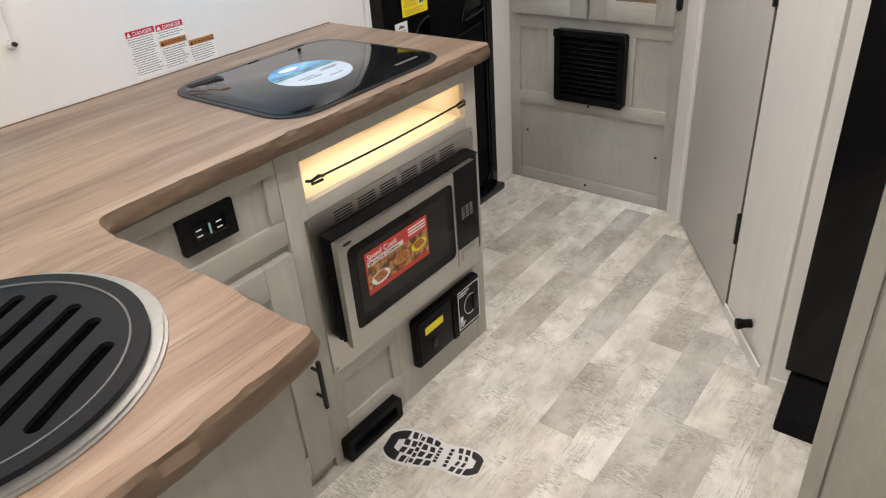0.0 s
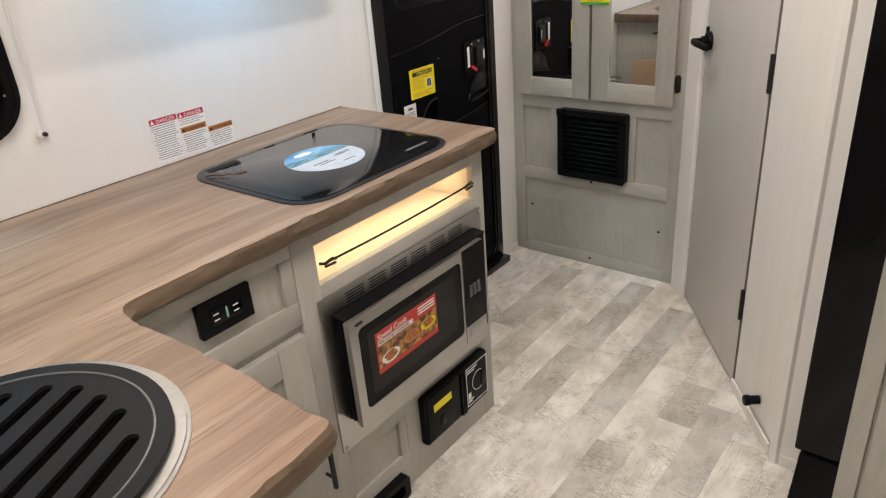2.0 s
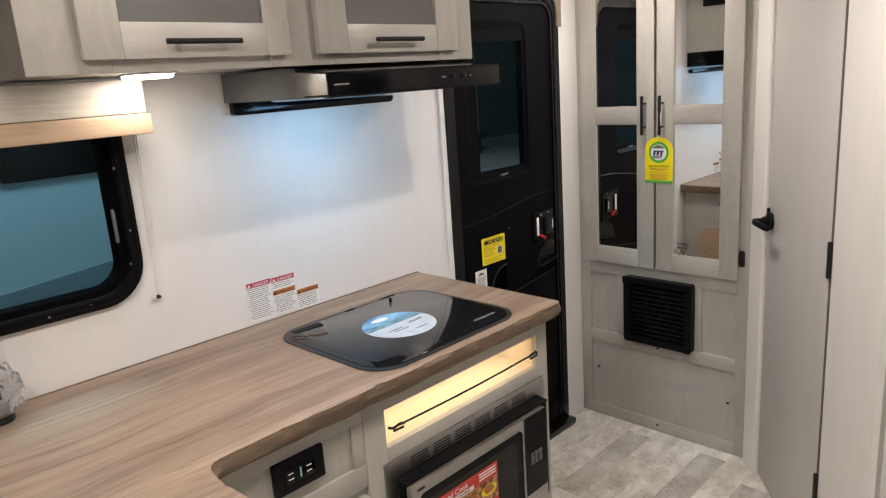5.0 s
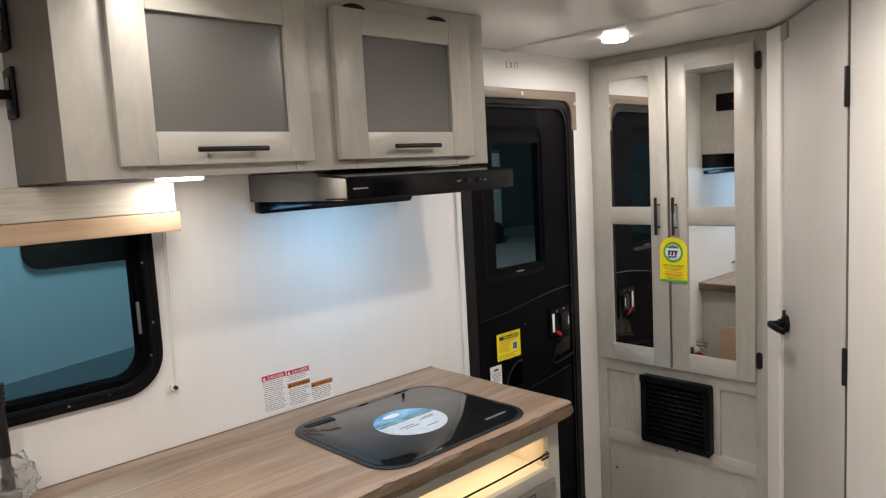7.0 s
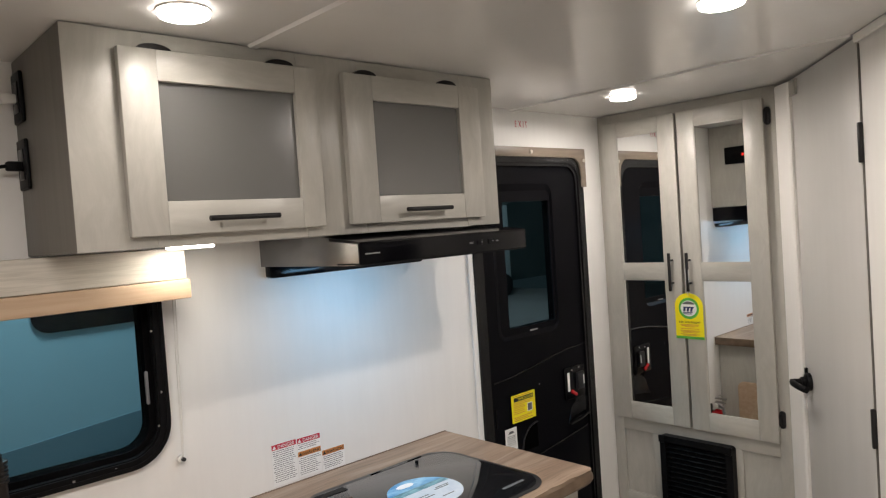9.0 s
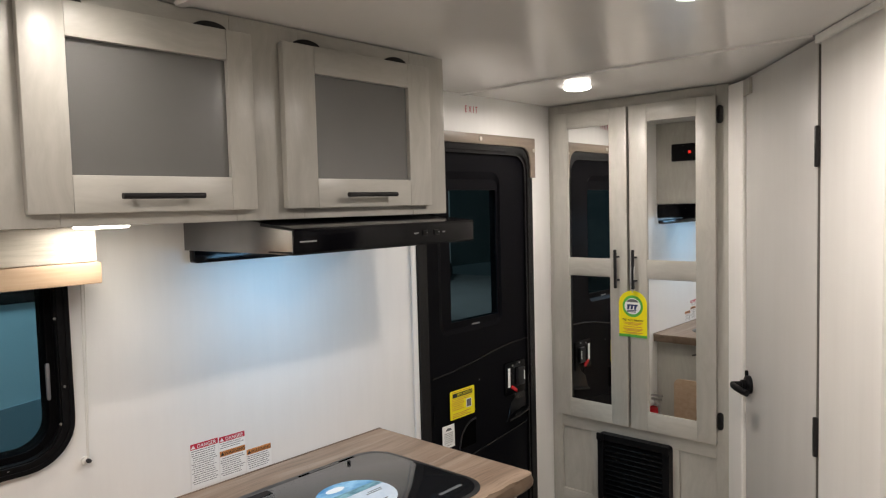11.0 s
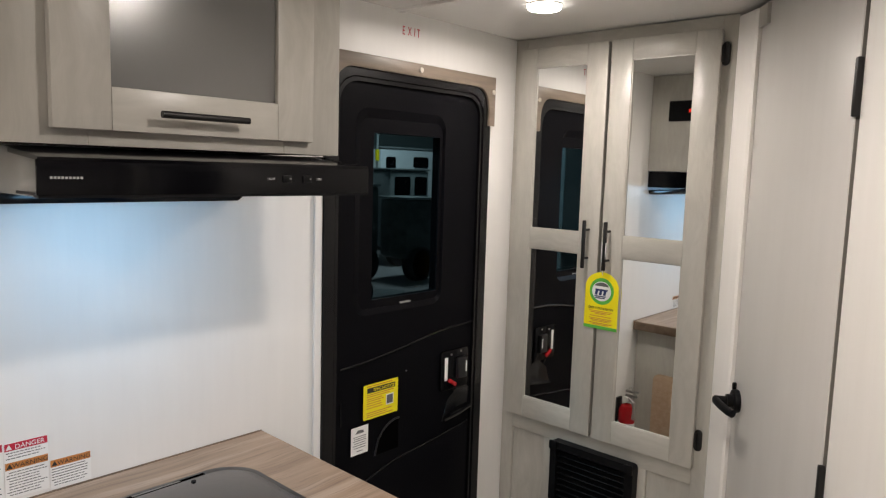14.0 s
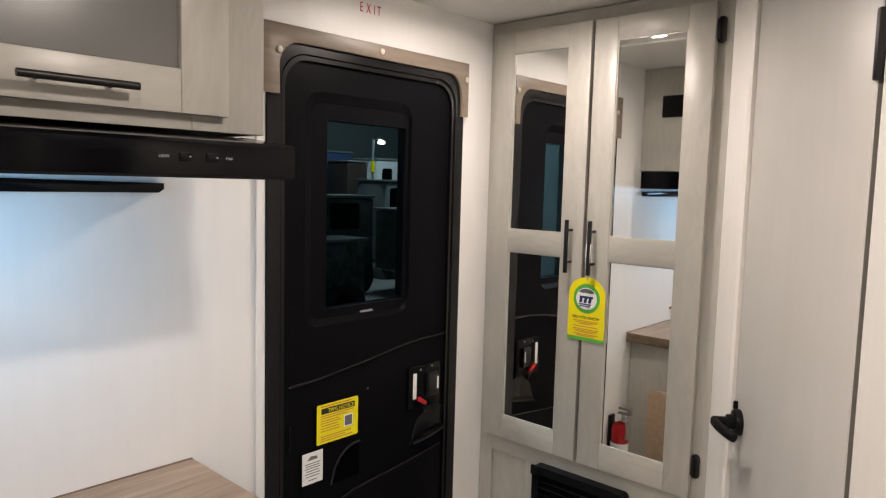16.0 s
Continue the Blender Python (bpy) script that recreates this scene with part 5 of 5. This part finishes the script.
no = thing("tpms_sticker", (0.001, 2.0, 0.853), "yellow notice sticker on the black door", "sticker")
part("paper", prism(rrect(1.934, 2.070, 0.854, 0.958, 0.004, 3), "x", 0.0066, 0.0074), YELLOW_PRINT, no)
part("heading_bar", box(0.0074, 0.0078, 1.948, 2.058, 0.932, 0.947), INK, no)
part("heading_word", words("TPMS NOTICE", 0.0135, on_x(0.0081, 2.012, 0.9345), "CENTER", 0.0002), YELLOW_PRINT, no, smooth=False)
part("small_print", join(*[box(0.0074, 0.0077, 1.946, 1.946 + w, z, z + 0.0022) for z, w in ((0.951, 0.10), (0.926, 0.108), (0.920, 0.09), (0.913, 0.06), (0.907, 0.066), (0.900, 0.055), (0.893, 0.06), (0.886, 0.062), (0.872, 0.10), (0.866, 0.08), (0.860, 0.104))]), ORANGE_PRINT, no)
part("code_square", join(box(0.0074, 0.0077, 2.022, 2.052, 0.883, 0.915)), WHITE_PRINT, no)
part("code_block", box(0.0077, 0.0079, 2.025, 2.049, 0.886, 0.912), GREY_INK, no)
wl = thing("white_door_label", (0.001, 1.92, 0.76), "small white printed label on the black door", "sticker")
part("paper", box(0.0066, 0.0074, 1.890, 1.954, 0.760, 0.842), WHITE_PRINT, wl)
part("small_print", join(*[box(0.0074, 0.0077, 1.922 - w, 1.922 + w, z, z + 0.002) for z, w in ((0.812, 0.024), (0.806, 0.022), (0.800, 0.024), (0.793, 0.02), (0.786, 0.024), (0.779, 0.022), (0.769, 0.012))], prism([(1.905, 0.822), (1.915, 0.832), (1.935, 0.830), (1.938, 0.822)], "x", 0.0074, 0.0077)), GREY_INK, wl)
tr = thing("door_cornice", (0, 2.12, 1.72), "taupe wood trim over the entry door with white screw caps", "trim board")
ctop = [(1.766, 1.722), (1.766, 1.880), (2.468, 1.880), (2.468, 1.724), (2.440, 1.724), (2.440, 1.78)] + arc(2.380, 1.785, 0.058, 0, 90, 6) + arc(1.866, 1.785, 0.058, 90, 180, 6) + [(1.810, 1.722)]
part("board", prism(ctop, "x", 0.0145, 0.024, 0.002), TAUPE, tr)
for cy, cz in ((1.806, 1.820), (2.118, 1.862), (2.456, 1.832)):
    part("screw_cap", turned(disc("x", (0, 0), 0.008, 0, 0.005, 16, 0.002), Matrix.Translation((0.024, cy, cz))), material("beige_cap", (0.55, 0.50, 0.43), 0.4) if cy < 1.9 else bpy.data.materials["beige_cap"], tr)
ex = thing("exit_lettering", (0.001, 2.09, 1.955), "red EXIT lettering on the white wall", "lettering")
for letter, ly in (("E", 2.062), ("X", 2.084), ("I", 2.109), ("T", 2.121)):
    part("letter", turned(words(letter, 0.034, Matrix.Identity(4), "LEFT", 0.0004), on_x(0.0009, ly, 1.957) @ Matrix.Diagonal((0.62, 1, 1, 1))), RED_PRINT, ex, smooth=False)

# ---- fridge side ----
fr = thing("refrigerator", (1.7, 1.72, 0), "tall black refrigerator standing beside the bathroom wall", "refrigerator")
part("body", box(1.440, 2.0, 1.715, 1.770, 0.13, 1.75, 0.004), BLACK, fr)
part("door", box(1.417, 2.0, 1.690, 1.713, 0.135, 1.75, 0.006, 3), BLACK_GLOSS, fr, "glossy black door")
part("kick_base", prism([(1.610, 0.0), (1.760, 0.0), (1.760, 0.13), (1.684, 0.13), (1.668, 0.10), (1.630, 0.045), (1.612, 0.02)], "x", 1.431, 2.0, 0.006), BLACK, fr)
tc_ = thing("tall_cabinet", (1.9, 1.3, 0), "tall grey painted cabinet beside the fridge", "cabinet")
part("side_panel", box(1.548, 2.2, 1.352, 1.40, 0, CEIL - 0.002), CABINET, tc_)
part("stile", box(1.546, 1.582, 1.342, 1.3515, 0, CEIL - 0.002, 0.002), CABINET, tc_)
part("door", box(1.588, 2.2, 1.336, 1.3515, 0.05, CEIL - 0.05, 0.003), CABINET, tc_)

# ---- what hangs on the ends of the cabinets, seen in the mirrors ----
fe = thing("fire_extinguisher", (0.06, 1.60, 0.42), "small red fire extinguisher on the cabinet end", "fire extinguisher")
EX, EY = 0.047, 1.70
part("cylinder", disc("z", (EX, EY), 0.036, 0.43, 0.560, 24, 0.030), RED_PAINT, fe)
part("valve", join(disc("z", (EX, EY), 0.014, 0.565, 0.595, 14, 0.003), box(EX - 0.01, EX + 0.045, EY - 0.008, EY + 0.008, 0.592, 0.602, 0.003), box(EX - 0.01, EX + 0.05, EY - 0.008, EY + 0.008, 0.612, 0.621, 0.003)), BRIGHT_STEEL, fe)
part("gauge", turned(disc("y", (0, 0), 0.014, 0, 0.01, 16, 0.002), Matrix.Translation((EX, EY + 0.014, 0.582))), WHITE_PLASTIC, fe)
part("label_band", ring([(EX + 0.0372 * math.cos(2 * math.pi * i / 24), EY + 0.0372 * math.sin(2 * math.pi * i / 24)) for i in range(24)], [(EX + 0.036 * math.cos(2 * math.pi * i / 24), EY + 0.036 * math.sin(2 * math.pi * i / 24)) for i in range(24)], "z", 0.440, 0.474), WHITE_PRINT, fe)
part("bracket", box(0.0005, 0.0115, EY - 0.02, EY + 0.02, 0.40, 0.58, 0.002), BLACK_METAL, fe)
part("hose", tube([(EX + 0.012, EY + 0.010, 0.588), (EX + 0.040, EY + 0.020, 0.575), (EX + 0.046, EY + 0.022, 0.540), (EX + 0.042, EY + 0.020, 0.500)], 0.008, 10), BRIGHT_STEEL, fe, "pale discharge hose")
part("pull_ring", tube([(EX + 0.02 + 0.010 * math.cos(radians(a)), EY + 0.012, 0.628 + 0.010 * math.sin(radians(a))) for a in range(0, 361, 30)], 0.0012, 6), BRIGHT_STEEL, fe)
hk = thing("hanging_hook", (0.26, END, 0.80), "curved black metal hook under the worktop end", "hook")
part("plate", box(0.235, 0.285, END + 0.001, END + 0.005, 0.812, 0.838, 0.001), BLACK_METAL, hk)
part("prong", join(tube([(0.225, END + 0.006, 0.822), (0.250, END + 0.018, 0.836), (0.285, END + 0.022, 0.832), (0.315, END + 0.020, 0.812), (0.330, END + 0.014, 0.800)], 0.006, 8), tube([(0.235, END + 0.004, 0.826), (0.200, END + 0.012, 0.818)], 0.004, 8)), BLACK_METAL, hk)
cb = solid("cutting_board", prism(rrect(0.103, 0.42, 0.385, 0.685, 0.03, 5), "y", END + 0.001, END + 0.018, 0.003), TAN, "tan wooden board fixed to the cabinet end", "board")
cp = thing("control_panel", (0.2, 1.56, 1.80), "black control panel with red display on the cabinet end", "control panel")
part("plate", prism(rrect(0.090, 0.235, 1.818, 1.906, 0.005, 3), "y", 1.5505, 1.562, 0.002), BLACK, cp)
part("display", box(0.181, 0.193, 1.5622, 1.5632, 1.855, 1.869), RED_GLOW, cp, "red lit display")

# ---- hall outside ----
structure("ground_outside", box(-30, -T - 0.3, -15, 18, -0.75, -0.70), material("hall_concrete", (0.22, 0.22, 0.22), 0.6, second=(0.28, 0.28, 0.28), scale=(2, 2, 2)), "smooth grey hall floor", "floor")
nb = thing("neighbour_trailer", (-2.0, 0.0, -0.7), "pale trailer with dark window parked alongside", "trailer")
TRAILER = material("pale_trailer_skin", (0.55, 0.66, 0.70), 0.35, second=(0.52, 0.63, 0.67), scale=(1.5, 1.5, 1.5))
part("wall", box(-2.6, -2.0, -0.9, 2.2, -0.3, 2.9, 0.02), TRAILER, nb)
part("window", prism(rrect(0.84, 1.75, 1.22, 2.0, 0.08, 6), "x", -1.999, -1.985), BLACK_GLOSS, nb, "dark rounded window")
part("skirt", prism([(-0.88, 0.554), (2.18, 0.843), (2.18, -0.25), (-0.88, -0.25)], "x", -1.999, -1.992), material("grey_skirt", (0.20, 0.26, 0.29), 0.35), nb, "darker grey lower skirt")
structure("backdrop_hall_wall", box(-16.2, -16.0, -12, 30, -0.7, 6.0), material("hall_wall_sheet", (0.16, 0.20, 0.20), 0.6, second=(0.13, 0.17, 0.17), scale=(0.6, 0.6, 0.6)), "grey hall wall in the distance", "wall")
HALL_PALE = material("pale_hall_trailer", (0.28, 0.32, 0.32), 0.4, second=(0.20, 0.235, 0.24), scale=(2.5, 2.5, 2.5))
hl = thing("hall_lamp", (-11.58, 12.62, 2.40), "bright hall lamp on a pole", "lamp")
part("lens", disc("z", (-11.58, 12.72), 0.09, 2.45, 2.53, 16, 0.03), LENS, hl)
part("pole", tube([(-11.58, 12.45, -0.7), (-11.58, 12.45, 2.55), (-11.58, 12.72, 2.57)], 0.035, 8), HALL_PALE, hl)
part("pole_guard", tube([(-11.58, 12.45, 1.75), (-11.58, 12.45, 2.02)], 0.055, 8), YELLOW_PRINT, hl, "yellow pole guard")
HALL_DARK = material("dark_trailer_skin", (0.07, 0.085, 0.085), 0.4, second=(0.13, 0.15, 0.14), scale=(4, 4, 6), contrast=(0.42, 0.62))


def hall_trailer(x0, x1, y0, y1, z1, skin, label, windows):
    th = thing("parked_trailer", ((x0 + x1) / 2, (y0 + y1) / 2, -0.7), label, "trailer", "trailers in the hall")
    part("body", box(x0, x1, y0, y1, -0.25, z1, 0.06), skin, th)
    part("roof_edge", box(x0 - 0.02, x1 + 0.02, y0 - 0.02, y1 + 0.02, z1, z1 + 0.05, 0.01), HALL_PALE, th)
    for wy in (y0 + 0.35, y1 - 0.35):
        part("wheel", turned(disc("x", (0, 0), 0.34, 0, 0.2, 20, 0.03), Matrix.Translation((x1 - 0.15, wy, -0.36))), INK, th)
    for a, b, c, d in windows:
        part("window", prism(rrect(a, b, c, d, 0.06, 4), "x", x1 + 0.001, x1 + 0.02), BLACK_GLOSS, th)


hall_trailer(-15.6, -14.2, 9.6, 14.0, 2.30, material("blue_hall_trailer", (0.06, 0.12, 0.26), 0.4), "blue trailer further back in the hall", ((10.4, 11.4, 1.2, 1.9),))
hall_trailer(-13.8, -12.9, 12.75, 13.45, 2.02, material("brown_hall_board", (0.05, 0.035, 0.028), 0.5), "brown trailer end in the hall", ())
hall_trailer(-13.6, -12.6, 13.5, 16.3, 2.10, material("white_hall_trailer", (0.75, 0.82, 0.84), 0.35), "white trailer with dark windows in the hall", ((13.70, 14.05, 1.55, 1.88), (14.75, 15.35, 1.60, 1.90)))
hall_trailer(-11.2, -10.2, 11.6, 12.9, 1.52, HALL_PALE, "low pale camper parked in the hall", ((11.75, 12.25, 0.95, 1.38), (12.4, 12.8, 0.95, 1.38)))
hall_trailer(-9.9, -9.0, 9.1, 10.2, 1.20, HALL_DARK, "dark trailer parked in the dark hall", ((9.1, 9.8, 0.6, 1.1),))
# The next two low trailer shapes only stand in for clutter.
hall_trailer(-9.2, -8.4, 10.4, 11.2, 0.95, HALL_DARK, "low dark box standing in for hall clutter", ())
hall_trailer(-7.2, -6.6, 7.0, 7.9, 0.62, material("grey_green_clutter", (0.06, 0.07, 0.06), 0.4, second=(0.16, 0.18, 0.17), scale=(5, 5, 5), contrast=(0.45, 0.6)), "low grey green box standing in for hall clutter", ())
# Raised bar stands in for a pale strip across the hall floor.
kerb = thing("hall_floor_strip", (-6.4, 8.0, -0.70), "pale raised strip on the hall floor", "kerb")
part("kerb_stone", turned(box(-0.25, 0.25, -2.6, 2.6, 0.0, 0.10, 0.02), Matrix.Translation((-6.0, 7.2, -0.70)) @ pose(0, 0, 0, 0, 0, 38)), HALL_PALE, kerb)
# ---- sole-shaped floor sticker ----
ft = thing("floor_sticker", (0.745, 1.047, 0.0), "white and black shoe sole sticker on the floor", "sticker")
FM = Matrix.Translation((0.747, 1.052, 0)) @ pose(0, 0, 0, 0, 0, 14.5)


def sole_half(t):
    """Half width of the sole at t from toe (0) to heel (1)."""
    w = 0.062 - 0.014 * min(1.0, max(0.0, (t - 0.30) / 0.30)) - 0.006 * math.exp(-((t - 0.60) / 0.10) ** 2)
    if t < 0.20:
        w *= math.sqrt(max(0.0, 1 - ((0.20 - t) / 0.20) ** 2))
    if t > 0.83:
        w *= math.sqrt(max(0.0, 1 - ((t - 0.83) / 0.17) ** 2))
    return w


SL = 0.28
def along(t):
    return (t - 0.5) * SL


def tread(t0, t1, f0, f1, sgn):
    """A block of tread between two stations, from share f0 to f1 of the half width."""
    return prism([(along(t0), sgn * sole_half(t0) * f1), (along(t1), sgn * sole_half(t1) * f1), (along(t1 + 0.012), sgn * sole_half(t1) * f0), (along(t0 + 0.012), sgn * sole_half(t0) * f0)], "z", 0.0012, 0.0016)


def cap(t0, t1, inner):
    """The solid curved toe or heel block: outer line, then back along an inner line."""
    ts = [t0 + (t1 - t0) * i / 10 for i in range(11)]
    outer = [(along(t), 0.86 * sole_half(t)) for t in reversed(ts)] + [(along(t), -0.86 * sole_half(t)) for t in ts]
    edge = 0.42 * sole_half(t1)
    return prism(outer + [(along(t1), -edge), (along(inner), -edge * 0.6), (along(inner), edge * 0.6), (along(t1), edge)], "z", 0.0012, 0.0016)


N_S = 40
sole = [(along(i / N_S), -sole_half(i / N_S)) for i in range(1, N_S)] + [(along(i / N_S), sole_half(i / N_S)) for i in range(N_S - 1, 0, -1)]
part("white_sheet", turned(prism(sole, "z", 0.0006, 0.0012), FM), WHITE_PRINT, ft)
part("toe_block", turned(cap(0.025, 0.20, 0.12), FM), INK, ft)
part("heel_block", turned(cap(0.978, 0.86, 0.915), FM), INK, ft)
for sgn in (-1, 1):
    for t0, t1 in ((0.225, 0.275), (0.295, 0.350), (0.37, 0.435), (0.46, 0.52), (0.71, 0.755), (0.78, 0.825), (0.845, 0.865)):
        part("tread_block", turned(tread(t0, t1, 0.50, 0.86, sgn), FM), INK, ft)
    for t0, t1 in ((0.18, 0.235), (0.26, 0.325), (0.35, 0.42), (0.45, 0.50), (0.74, 0.77), (0.80, 0.83)):
        part("tread_diamond", turned(tread(t0, t1, 0.06, 0.38, sgn), FM), INK, ft)
for x, w in ((along(0.345), 0.052), (along(0.555), 0.030), (along(0.665), 0.036)):
    part("print_bar", turned(box(x - 0.009, x + 0.008, -w, w, 0.0016, 0.0019), FM), WHITE_PRINT, ft)
    for q in range(5):
        part("print_mark", turned(box(x - 0.006, x + 0.004, -w + 0.004 + q * (2 * w - 0.006) / 5, -w + (q + 0.72) * (2 * w - 0.006) / 5 + 0.004, 0.0019, 0.0022), FM), INK, ft)

# ---- floor planks ----
floor_ob = bpy.data.objects["floor"]
PLANK_W, PLANK_X = 0.107, 0.059
LENGTHS = (0.40, 0.55, 0.70, 0.85)
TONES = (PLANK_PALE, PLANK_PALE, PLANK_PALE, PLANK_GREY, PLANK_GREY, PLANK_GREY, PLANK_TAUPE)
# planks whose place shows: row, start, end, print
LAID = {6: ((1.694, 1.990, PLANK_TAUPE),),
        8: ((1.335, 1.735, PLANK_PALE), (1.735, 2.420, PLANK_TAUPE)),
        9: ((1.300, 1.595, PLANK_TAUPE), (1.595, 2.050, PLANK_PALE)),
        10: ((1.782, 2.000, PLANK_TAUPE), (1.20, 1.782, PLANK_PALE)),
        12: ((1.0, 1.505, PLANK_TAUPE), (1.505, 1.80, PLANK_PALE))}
plank_mesh = {}


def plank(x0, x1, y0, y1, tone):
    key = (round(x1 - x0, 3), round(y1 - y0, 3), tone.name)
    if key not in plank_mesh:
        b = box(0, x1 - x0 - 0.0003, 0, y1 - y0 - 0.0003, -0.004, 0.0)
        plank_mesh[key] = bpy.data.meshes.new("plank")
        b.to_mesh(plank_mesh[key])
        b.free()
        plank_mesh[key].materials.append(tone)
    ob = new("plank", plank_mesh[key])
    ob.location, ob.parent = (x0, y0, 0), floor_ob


rng = random.Random(11)
row_no, x = 0, PLANK_X - PLANK_W
while x < XE:
    x0, x1 = max(x, 0.0), min(x + PLANK_W, XE)
    laid = sorted(LAID.get(row_no, ()), key=lambda q: q[0])
    y, stops = YB, [q[0] for q in laid] + [YN]
    while y < YN - 0.001:
        fixed = next((q for q in laid if abs(q[0] - y) < 1e-6), None)
        if fixed:
            y_end, tone = fixed[1], fixed[2]
        else:
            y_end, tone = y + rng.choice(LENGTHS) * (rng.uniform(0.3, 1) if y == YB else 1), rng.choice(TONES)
            nxt = min(q for q in stops if q > y + 1e-6)
            if y_end > nxt - 0.10:
                y_end = nxt
        plank(x0, x1, y, y_end, tone)
        y = y_end
    x += PLANK_W
    row_no += 1
